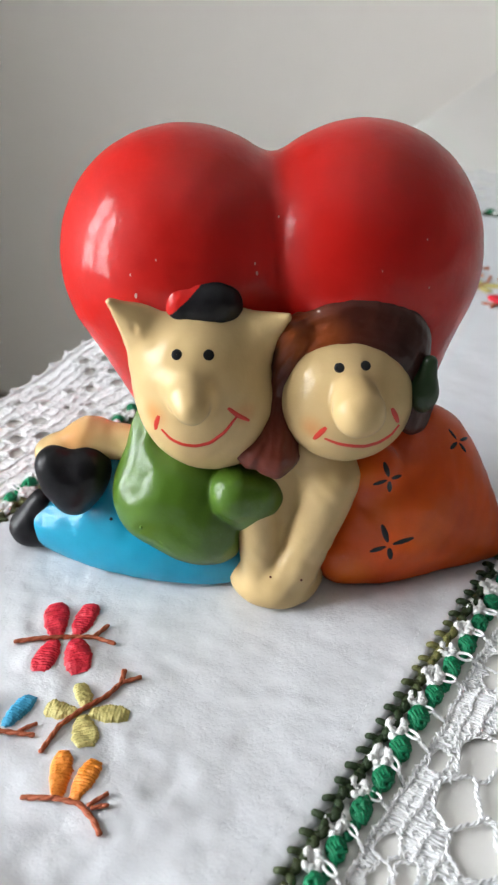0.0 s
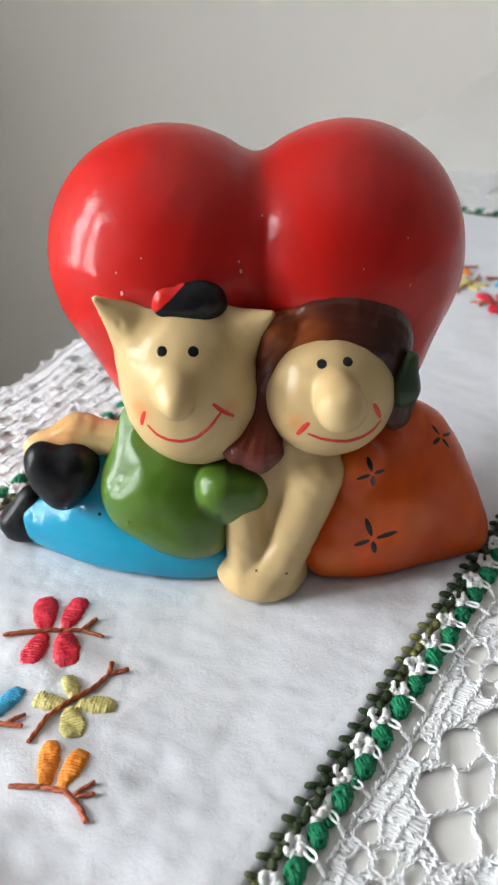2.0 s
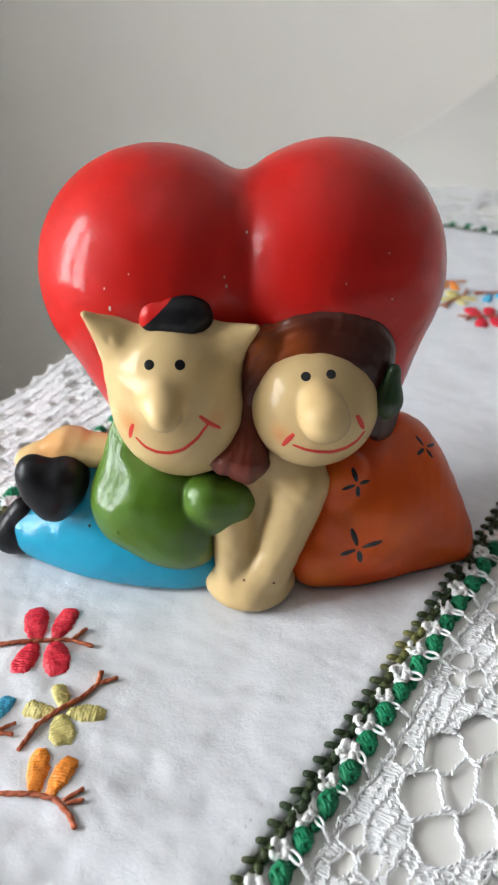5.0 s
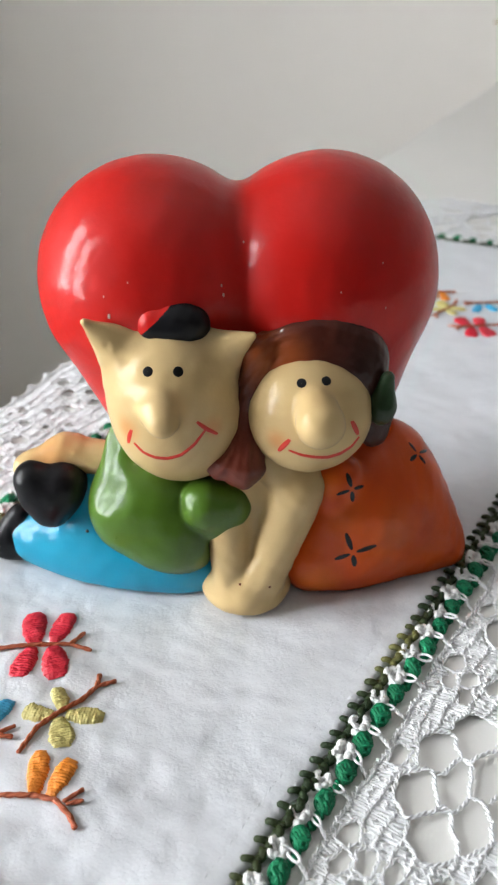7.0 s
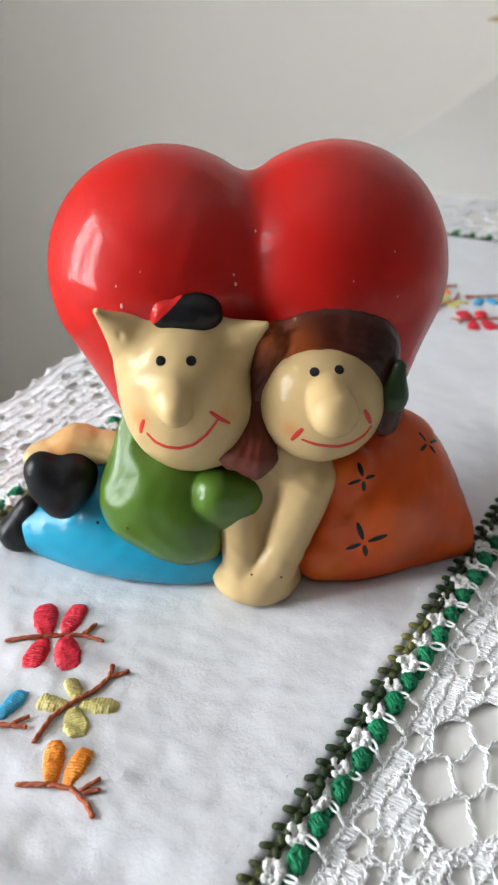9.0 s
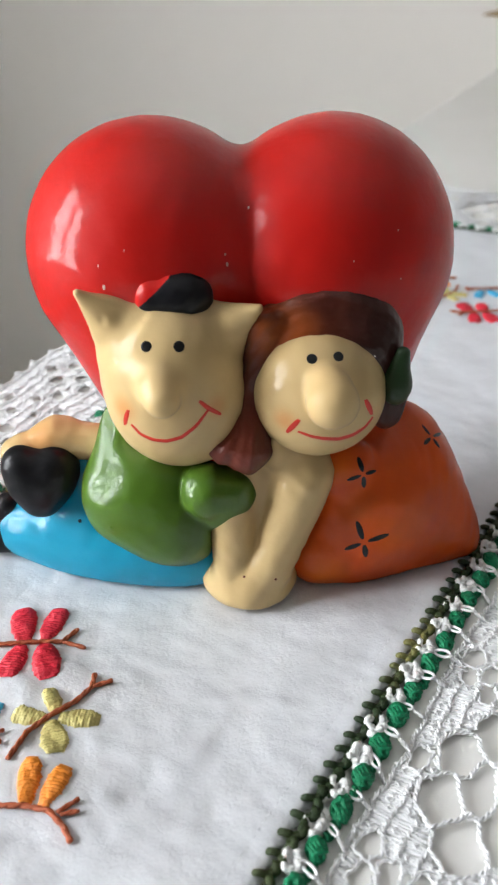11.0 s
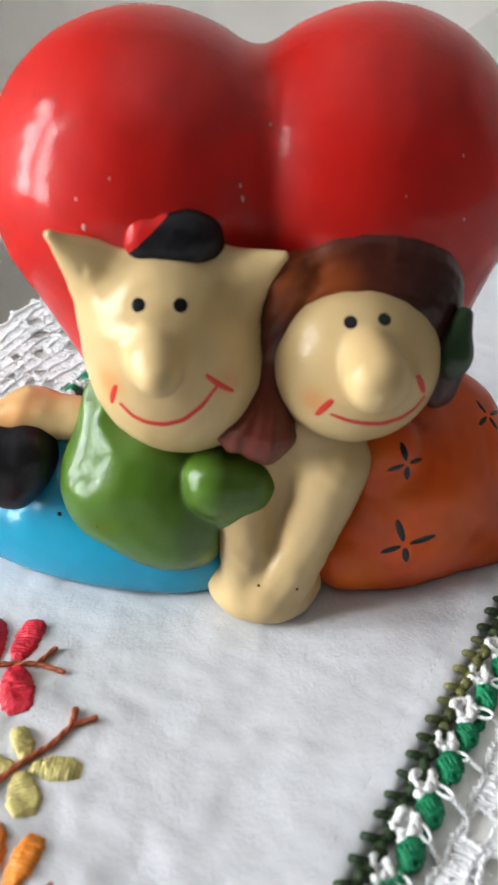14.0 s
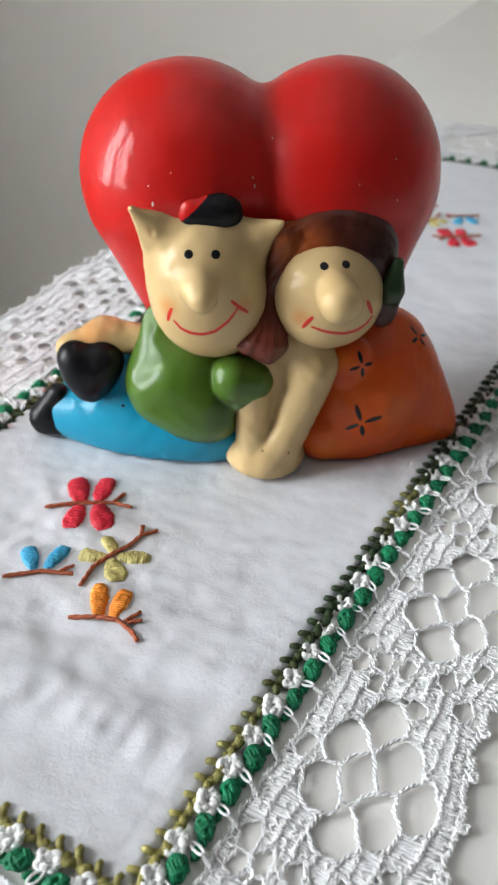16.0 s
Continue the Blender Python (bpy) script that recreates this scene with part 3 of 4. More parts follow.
def bead_mesh(seed):
    """A crocheted bobble: yarn wound over a slanting core, with the chain that leads to it."""
    rng = np.random.default_rng(seed)
    t = Tubes()
    w = np.linspace(0, 1, 170)
    a, c = w * 2 * math.pi * 8.3 + rng.uniform(0, 6), w * 2 * math.pi * 5.1 + rng.uniform(0, 6)
    wob = 1 + 0.12 * np.sin(w * 40 + seed)
    x, y = 2.5 * np.cos(c), 1.9 * wob * np.sin(c) * np.cos(a)
    ball = np.stack([x, y + 0.25 * x, 1.35 + 1.3 * wob * np.sin(c) * np.sin(a)], 1)
    k = np.linspace(-7.2, -2.6, 22)
    t.add(np.concatenate([np.stack([k, 0.6 * np.sin(k * 2.4) - 0.7, 0.9 + 0.5 * np.cos(k * 2.4)], 1), ball]) * MM, 0.56 * MM, 6)
    t.add(np.stack([k, -0.6 * np.sin(k * 2.4) - 0.5, 0.9 - 0.5 * np.cos(k * 2.4)], 1) * MM, 0.6 * MM, 6)
    x = np.linspace(-2.2, 2.2, 9)
    t.add(np.stack([x, 0.25 * x, np.full(9, 1.3)], 1) * MM, 1.45 * np.sqrt(np.maximum(0.05, 1 - (x / 2.4) ** 2)) * MM, 8)
    return t.mesh("bead", BEADGREEN)


def floret_mesh(seed):
    """A small clump of white loops round a pinhole, longer along the row."""
    t = Tubes()
    w = np.linspace(0, 4 * math.pi, 72)
    lobes = (4.5, 3.5, 4.5, 3.5)[seed % 4]
    r = 1.45 + 0.42 * np.cos(lobes * w + seed) + 0.34 * np.sin(0.5 * w)
    t.add(np.stack([1.28 * r * np.cos(w), 1.0 * r * np.sin(w) + 0.2 * r * np.cos(w), 1.35 + 0.55 * np.sin(lobes * w + 1.2 + seed) + 0.3 * np.cos(0.5 * w)], 1) * MM, 0.88 * MM, 6)
    return t.mesh("floret", FLORET)


def stitch_mesh(seed):
    """An edging stitch: a bar over the hem that turns into plies along the rim."""
    rng = np.random.default_rng(seed)
    t = Tubes()
    y = np.linspace(1.75, -0.8, 9)
    bow = np.sin((1.8 - y) / 2.6 * math.pi)
    bar = np.stack([0.3 + 0.3 * (1.8 - y) - 0.3 * bow, y, 1.0 + 0.8 * bow], 1)
    x = np.linspace(1.3, 3.4, 7)
    out = np.stack([x, -1.3 - 0.6 * np.sin((x - 1.3) * 1.5), 1.3 + 0.4 * np.cos(x * 1.5)], 1)
    x = np.linspace(3.3, -1.8, 13)
    back = np.stack([x, -1.9 + 0.6 * np.sin(x * 1.6), 1.1 + 0.5 * np.cos(x * 1.6 + 1)], 1)
    t.add(np.concatenate([bar, out, back]) * MM, np.r_[np.linspace(0.72, 0.9, 9), np.full(20, 0.92)] * MM, 6)
    return t.mesh("stitch", YARN)


def loop_mesh(seed):
    """A slanting white picot loop whose two plies tie the beads to the lace."""
    rng = np.random.default_rng(80 + seed)
    t = Tubes()
    lean, wide = rng.uniform(-0.5, -0.15), rng.uniform(0.75, 1.05)
    w = np.linspace(0.22, 2 * math.pi - 0.22, 19)
    ring = np.stack([wide * np.sin(w), -1.9 * np.cos(w), 2.3 + 0.35 * np.cos(w)], 1)
    k = np.linspace(0, 1, 12)[1:]
    a, c = (np.stack([e * 0.30 * np.cos(k * 10), -1.9 - 2.7 * k, 2.0 - 1.1 * k + e * 0.28 * np.sin(k * 10)], 1) for e in (1, -1))
    p = np.concatenate([c[::-1], ring, a])
    p[:, 0] += -lean * (p[:, 1] - 1.0) * 1.0
    t.add(p * MM, 0.36 * MM, 6)
    return t.mesh("picot_loop", THREAD)


def yarn_tone(u, v):
    """The variegated yarn turns from dark green to olive yellow along the rim."""
    t = math.exp(-((u - 2) / 11.0) ** 2) * 0.45 + 0.3 * max(0.0, noise.noise(Vector((u * 0.05, v * 0.05, 2.0))))
    t += 0.85 / (1 + math.exp((u + 92) / 9.0))
    return min(0.9, t)


def border():
    rng = np.random.default_rng(7)
    beads, florets = [bead_mesh(k) for k in range(4)], [floret_mesh(k) for k in range(4)]
    stitches, loops = [stitch_mesh(k) for k in range(3)], [loop_mesh(k) for k in range(4)]
    made = 0
    for (cu, cv), t, o, length in sides():
        count = round(length / 9.78)
        pitch = length / count
        turn = math.degrees(math.atan2(t[1], t[0]))

        def put(name, meshes, s, d, dz=0.0, spin=6.0, grow=0.08, tone=None):
            u, v = cu + t[0] * s + o[0] * d, cv + t[1] * s + o[1] * d
            v = float(drawn(u, v))
            k = 1 + rng.uniform(-grow, grow)
            m = pose(u * MM, v * MM, dz * MM, rng.normal(0, spin * 0.5), rng.normal(0, spin * 0.5), turn + rng.normal(0, spin)) @ Matrix.Diagonal((k, k, k, 1))
            ob = child(name, meshes[rng.integers(len(meshes))], runner, m)
            if tone is not None:
                ob.color = (1, 1, 1, tone(u, v))

        for k in range(count + 1):
            s = k * pitch - 1.2
            put("bead", beads, s + rng.normal(0, 0.3), 6.6 + rng.normal(0, 0.25), 0.3)
            put("floret", florets, s + 0.47 * pitch + rng.normal(0, 0.3), 3.7 + rng.normal(0, 0.2), 0.5, 9)
            put("picot_loop", loops, s + 0.52 * pitch + rng.normal(0, 0.5), 7.6 + rng.normal(0, 0.3), 0.1, 8, 0.1)
        for k in range(2 * count):
            put("stitch", stitches, (k + 0.5) * pitch / 2 + rng.normal(0, 0.2), 0.0, 0.5 + 0.2 * rng.normal(), 7, 0.08, yarn_tone)


border()


# ---- embroidery, world millimetres turned into the runner's axes ----
def to_runner(x, y):
    return (x * math.cos(ANG) + y * math.sin(ANG), -x * math.sin(ANG) + y * math.cos(ANG))


def petal(name, mat, parent, x0, y0, x1, y1, width):
    """A padded satin-stitch petal from (x0, y0) to (x1, y1)."""
    a, b = Vector((x0, y0)), Vector((x1, y1))
    length = (b - a).length
    d = (b - a).normalized()
    e = Vector((-d.y, d.x))
    verts, faces = [], []
    nl, nw = max(14, int(length / 0.22)), 10
    for i in range(nl + 1):
        t = i / nl
        w = width * 0.55 * (math.sin(math.pi * (0.05 + 0.90 * t)) ** 0.42) * (0.72 + 0.38 * t)
        for j in range(nw + 1):
            q = j / nw * 2 - 1
            rough = 0.07 * math.sin(t * length * 7.6 + 0.5 * q + 1.5 * noise.noise(Vector((t * length * 0.6, x0, 3)))) + 0.30 * noise.noise(Vector((x0 + t * length * 1.1, y0 + 2.5 * q, 7)))
            p = a + d * (t * length) + e * (q * (w + 0.55 * noise.noise(Vector((t * length * 0.8, x0, q * 2))) + 0.16 * math.sin(t * length * 7.6)))
            u, v = to_runner(p.x, p.y)
            z = 1.55 + swell(u, v) + (1.05 + rough) * math.sqrt(max(0.0, 1 - q * q)) * min(1.0, 6 * min(t, 1 - t) + 0.25) - (0.5 if abs(q) == 1 else 0)
            verts.append((u * MM, v * MM, z * MM))
    for i in range(nl):
        for j in range(nw):
            k = i * (nw + 1) + j
            faces.append((k, k + nw + 1, k + nw + 2, k + 1))
    ob = mesh_object(name, verts, faces, mat, parent)
    ob.data.flip_normals() if ob.data.polygons[0].normal.z < 0 else None
    return ob


def sprig(paths, petals, mat, label):
    t = Tubes()
    for path, r in paths:
        pts = []
        for x, y in path:
            u, v = to_runner(x, y)
            pts.append((u * MM, v * MM, (2.2 + swell(u, v)) * MM))
        t.twist(pts, r * 0.66 * MM, r * 0.26 * MM, 5.6 * MM, 0.35 * MM, 6)
    stem = child("embroidered_flower", t.mesh("embroidered_flower", EMB_STEM), runner, label=label)
    for x0, y0, x1, y1, w in petals:
        petal("petal", mat, stem, x0, y0, x1, y1, w)
    return stem


SPRIGS = (
    ("red four-petal embroidered flower on a rust stem", EMB_RED,
     (([(-64.5, -21.3), (-58.5, -20.5), (-52.1, -19.8), (-43.9, -19.4), (-40.4, -15.3)], 0.75), ([(-43.9, -19.4), (-37.8, -21.8)], 0.7)),
     ((-53.8, -19.0, -56.2, -6.2, 7.4), (-48.6, -18.6, -46.0, -6.6, 6.4), (-53.8, -20.4, -55.8, -32.0, 6.6), (-48.4, -20.0, -45.4, -32.4, 7.6))),
    ("olive-yellow four-petal embroidered flower on a rust stem", EMB_OLIVE,
     (([(-50.3, -56.9), (-47.4, -49.3), (-43.0, -44.7), (-37.7, -40.0), (-34.4, -36.0), (-34.2, -31.6)], 0.8), ([(-34.4, -36.0), (-29.6, -34.2)], 0.7)),
     ((-41.4, -44.0, -45.0, -35.4, 4.4), (-41.0, -44.8, -31.4, -45.8, 5.8), (-42.6, -45.8, -40.0, -55.2, 6.6), (-43.4, -45.5, -52.0, -43.2, 5.2))),
    ("orange two-petal embroidered sprig on a rust twig", EMB_ORANGE,
     (([(-52.3, -68.1), (-44.4, -68.8), (-39.1, -70.4), (-35.5, -74.2), (-33.7, -77.5)], 0.8), ([(-37.4, -71.0), (-33.1, -68.0)], 0.65), ([(-36.6, -71.6), (-32.7, -70.9)], 0.65)),
     ((-44.6, -68.4, -44.8, -56.6, 5.2), (-41.0, -69.4, -37.2, -58.8, 5.2))),
    ("blue two-petal embroidered sprig on a rust twig", EMB_BLUE,
     (([(-71.9, -52.4), (-61.3, -50.9), (-52.6, -52.0)], 0.75), ([(-56.6, -50.7), (-52.7, -48.3)], 0.65)),
     ((-64.0, -49.4, -67.0, -39.4, 5.2), (-60.6, -49.2, -55.8, -39.2, 5.0))),
)
for label, mat, paths, petals in SPRIGS:
    sprig(paths, petals, mat, label)
    sprig([([(72.0 - x, 184.5 - y) for x, y in path], r) for path, r in paths], [(72.0 - a, 184.5 - b, 72.0 - c, 184.5 - d, w) for a, b, c, d, w in petals], mat, label)

# ---- ceramic figurine: one mesh, shaped from blended solids, millimetres ----
def ell(p, c, r):
    q = (p - np.array(c)) / np.array(r)
    k0 = np.linalg.norm(q, axis=-1)
    k1 = np.linalg.norm(q / np.array(r), axis=-1)
    return k0 * (k0 - 1) / np.maximum(k1, 1e-6)


def limb(p, a, b, ra, rb):
    a, b = np.array(a, float), np.array(b, float)
    h = np.clip(((p - a) @ (b - a)) / ((b - a) @ (b - a)), 0, 1)
    return np.linalg.norm(p - a - h[..., None] * (b - a), axis=-1) - (ra + (rb - ra) * h)


def join(k, *d):
    out = d[0]
    for e in d[1:]:
        h = np.clip(0.5 + 0.5 * (e - out) / k, 0, 1)
        out = e * (1 - h) + out * h - k * h * (1 - h)
    return out


def carve(d, e, k):
    return -join(k, -d, e)


def above(p, d, z=0.2, k=2.0):
    """Rests the solid on the cloth with a slightly rounded foot."""
    return -join(k, -d, p[..., 2] - z)


def lumps(p, amount, size):
    """Unevenness of a hand-finished cast, millimetres."""
    x, y, z = p[..., 0] / size, p[..., 1] / size, p[..., 2] / size
    a = np.sin(6.1 * x + 2.3 * np.sin(3.7 * z + 1.1) + 1.7 * y) * np.sin(5.3 * z + 1.9 * np.sin(4.1 * x) + 0.7)
    b = np.sin(11.3 * z - 7.1 * x + 2.0 * np.sin(5.0 * y + 0.4)) * np.sin(9.7 * x + 6.1 * y + 1.3)
    return amount * (a + 0.45 * b)


def heart(p):
    q = p.copy()
    q[..., 1] = (p[..., 1] - 35.3) / 1.02 + 30.0
    away = p[..., 0] - 4.0
    q[..., 1] -= 0.11 * np.maximum(away, 0)  # the right lobe falls back from the cleft
    left = join(5, ell(q, (-18.2, 30, 87.3), (32.2, 31, 31.0)), limb(q, (-17.5, 30, 81.3), (-3.4, 30, 36), 31.9, 25.0))
    right = join(5, ell(q, (28.0, 30, 85.2), (33.0, 31, 32.9)), limb(q, (27.6, 30, 79.2), (22.2, 30, 36), 32.9, 24.8))
    # the cleft is sharpest half-way up and runs out towards the heads
    k = 3.4 + 5.0 * np.clip((90 - p[..., 2]) / 18, 0, 1) + 3.0 * np.clip((p[..., 2] - 98) / 14, 0, 1)
    return join(k, left, right) * 0.8 + lumps(p, 0.05, 19)


def man_head(p):
    d = join(5, ell(p, (-13.5, 8, 64), (18.0, 17.2, 20)), ell(p, (-11.6, 6, 54.4), (17.2, 14.5, 16.2)))
    left = join(1.5, limb(p, (-23, 5.5, 73.5), (-34.0, 1.0, 86.0), 7.4, 0.3), limb(p, (-26.0, 6.5, 69), (-33.8, 1.0, 85.4), 5.2, 0.4), limb(p, (-20, 4.5, 79.2), (-33.8, 1.2, 85.6), 3.4, 0.5))
    right = join(1.5, limb(p, (-3, 6, 73.5), (7.9, 0.8, 81.4), 7.2, 0.4), limb(p, (-4, 5, 78.4), (7.6, 0.8, 81.2), 3.2, 0.5), limb(p, (-1, 6, 69), (7.4, 0.8, 80.4), 5.0, 0.5))
    d = join(2.8, d, np.minimum(left, right))
    d = carve(d, ell(p, (-28.6, -1.6, 79.6), (1.0, 1.6, 2.0)), 0.8)
    d = join(2.4, d, limb(p, (-15.8, -4.5, 66.6), (-15.6, -8.4, 65.4), 6.2, 5.6))
    d = join(2.6, d, limb(p, (-15.5, -9.0, 67.4), (-15.1, -13.0, 64.4), 2.6, 3.8))
    return d + lumps(p, 0.07, 13)


def woman_head(p):
    d = ell(p, (22.2, 4, 58.6), (17.0, 16.6, 16.7))
    d = join(1.3, d, limb(p, (22.9, -9.0, 65.4), (23.7, -14.0, 63.6), 5.4, 6.2))
    return d + lumps(p, 0.07, 13)


def man_hair(p):
    d = join(2, ell(p, (-11.2, 4.6, 83.0), (8.4, 5.6, 6.3)), ell(p, (-17.6, 4.4, 83.0), (3.9, 4.4, 5.2)))
    d = carve(d, p[..., 2] - 80.3 + 0.09 * (p[..., 0] + 12), 0.6)
    return d + lumps(p, 0.10, 9)


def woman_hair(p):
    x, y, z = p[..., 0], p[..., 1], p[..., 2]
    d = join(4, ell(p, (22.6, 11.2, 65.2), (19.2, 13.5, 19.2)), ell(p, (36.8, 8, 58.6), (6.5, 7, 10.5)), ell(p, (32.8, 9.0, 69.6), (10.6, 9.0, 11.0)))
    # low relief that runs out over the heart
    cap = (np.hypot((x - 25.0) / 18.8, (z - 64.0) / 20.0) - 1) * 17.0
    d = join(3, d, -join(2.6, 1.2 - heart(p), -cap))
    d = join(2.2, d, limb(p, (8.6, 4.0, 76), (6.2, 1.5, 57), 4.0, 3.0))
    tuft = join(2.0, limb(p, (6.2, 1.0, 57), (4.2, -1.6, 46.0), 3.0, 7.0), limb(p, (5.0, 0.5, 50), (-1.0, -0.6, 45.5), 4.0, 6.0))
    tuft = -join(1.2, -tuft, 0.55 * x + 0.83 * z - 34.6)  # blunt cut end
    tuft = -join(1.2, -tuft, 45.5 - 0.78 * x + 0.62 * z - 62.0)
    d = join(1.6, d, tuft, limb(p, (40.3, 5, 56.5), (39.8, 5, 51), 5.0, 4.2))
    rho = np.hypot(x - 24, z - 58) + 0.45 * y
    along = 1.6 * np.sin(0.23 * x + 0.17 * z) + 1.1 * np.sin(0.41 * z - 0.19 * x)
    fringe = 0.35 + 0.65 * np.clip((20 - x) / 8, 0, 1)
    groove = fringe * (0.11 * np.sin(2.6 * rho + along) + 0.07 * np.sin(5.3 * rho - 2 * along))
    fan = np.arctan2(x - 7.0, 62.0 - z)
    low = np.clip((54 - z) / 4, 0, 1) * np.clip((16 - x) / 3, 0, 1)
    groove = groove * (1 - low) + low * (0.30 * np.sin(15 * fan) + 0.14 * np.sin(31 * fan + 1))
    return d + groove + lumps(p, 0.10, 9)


def bow(p):
    return join(2, limb(p, (42.4, 1.6, 68.4), (41.2, 1.6, 61), 1.8, 3.6), ell(p, (41.2, 2.2, 59.8), (3.7, 5, 5.0)))


def shirt(p):
    d = join(6, ell(p, (-20.5, 8, 26.5), (19.3, 15.0, 16.5)), ell(p, (-14, 5.4, 20), (13, 13.0, 12.6)))
    d = join(6, d, limb(p, (-28.5, 11, 34), (-30.2, 11.5, 49), 7.4, 3.6))
    d = -join(1.4, -d, 37.9 + 0.53 * p[..., 0] + 0.60 * p[..., 1] - 0.59 * p[..., 2])  # a flat facet of the cast, turned so its shape catches the window's highlight
    d = -join(1.2, -d, -(p[..., 0] + 5.6 + 0.12 * p[..., 1]))  # straight cut beside the arm
    d = join(1.0, d, limb(p, (-5.4, -1.5, 33.0), (-0.2, -0.8, 32.0), 7.6, 6.8), ell(p, (-3.0, -0.2, 30.0), (7.8, 7.0, 9.0)))
    return d + lumps(p, 0.11, 15)


def trousers(p):
    q = p.copy()
    q[..., 1] = p[..., 1] + 0.25 * (p[..., 0] + 33)
    slant = join(3, ell(q, (-32, 17, 7), (37, 15.6, 14.5)) * 0.9, ell(p, (-15, 10.5, 5), (14, 9.5, 11)))
    d = join(5, slant, limb(p, (-61, 23.5, 8), (-50, 21, 9), 8.0, 9.0), limb(p, (-44, 19, 12), (-34, 18, 20), 8.0, 8.0), limb(p, (-40, 17, 20), (-39.5, 17, 30), 7.0, 5.6))
    return above(p, d + lumps(p, 0.12, 17), 0.2, 1.2)


def boot(p):
    d = join(3, limb(p, (-63.8, 21.5, 15.2), (-68.8, 22, 6.8), 3.9, 5.4), limb(p, (-62.0, 21.5, 6.0), (-68.4, 22, 5.6), 6.4, 5.6))
    d = -join(0.8, -d, -(p[..., 0] + 60.4))  # straight top of the shaft
    return above(p, d + lumps(p, 0.10, 11), 0.2, 1.0)


def mitten(p):
    d = join(2.6, limb(p, (-55.2, 12, 34.0), (-51.8, 11, 25.0), 5.9, 5.2), limb(p, (-46.9, 12.3, 32.8), (-50.6, 11, 25.0), 6.8, 5.4), limb(p, (-53, 11.4, 30.0), (-49, 11.4, 29.6), 6.9, 7.1))
    return d + lumps(p, 0.05, 11)


def bent_arm(p):
    d = join(4, limb(p, (-33, 16, 38), (-46, 18, 39.0), 5.0, 5.2), limb(p, (-46, 18, 39.0), (-57, 16, 35.5), 5.2, 4.8))
    return d + lumps(p, 0.14, 12)


def forearms(p):
    d = ell(p, (4.7, 2.0, 3.8), (13.0, 13.4, 8.4))
    d = join(2.4, d, limb(p, (-0.2, -1.0, 29), (0.8, -3.0, 8), 5.6, 5.6))
    d = join(1.8, d, limb(p, (19.0, -0.2, 35.0), (10.2, -3.8, 10), 7.5, 6.0))
    d = join(2.5, d, limb(p, (14, 3, 44), (19, 2.5, 38), 7.5, 7.2), limb(p, (4, 6, 38), (11, 6.5, 27), 7.6, 7.8))
    d = join(2.0, d, limb(p, (4, 5, 34), (5, 2.5, 13), 6.6, 6.4))
    d = join(2.2, d, limb(p, (9.5, -5.5, 13), (5.0, -6.4, 6.5), 4.2, 4.4))  # the crossed hands
    return above(p, d + lumps(p, 0.15, 12), 0.2, 1.0)


def dress(p):
    d = join(7, ell(p, (37, 14.5, 15), (21, 19, 27.0)), ell(p, (53, 24, 14.5), (21.3, 18, 31)), ell(p, (58, 21, 4), (17.5, 14, 18)))
    d = join(3, d, ell(p, (24, 4.5, 8.5), (8.8, 7.6, 10)))
    d = join(1.6, d, ell(p, (30.5, 5.2, 34.0), (8.4, 6.6, 9.4)))  # hip under the elbow
    d = -join(14, -d, 70.4 - 0.874 * p[..., 0] - 0.486 * p[..., 2])  # the skirt slopes to its hem
    d = -join(3, -d, 11.2 - 0.309 * p[..., 0] + 0.968 * p[..., 1] + 0.5 * p[..., 2])  # straight foot
    return above(p, d + lumps(p, 0.14, 17), 0.2, 1.0)


SOLIDS = ((heart, RED, (-58, 68, -12, 76, 8, 124)), (man_head, SKIN, (-38, 12, -24, 30, 36, 92)), (woman_head, SKIN, (3, 41, -26, 24, 40, 80)),
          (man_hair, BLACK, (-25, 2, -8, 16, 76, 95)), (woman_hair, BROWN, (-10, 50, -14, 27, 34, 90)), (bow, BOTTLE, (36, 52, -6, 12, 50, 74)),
          (shirt, GREEN, (-44, 14, -12, 28, 6, 54)), (trousers, BLUE, (-74, 5, -2, 36, 0, 38)), (boot, BLACK, (-77, -58, 12, 33, 0, 22)),
          (mitten, BLACK, (-65, -36, 3, 21, 16, 44)), (bent_arm, SKIN, (-66, -25, 8, 26, 28, 48)), (forearms, SKIN, (-12, 32, -14, 20, 0, 56)),
          (dress, ORANGE, (12, 78, -9, 46, 0, 50)))


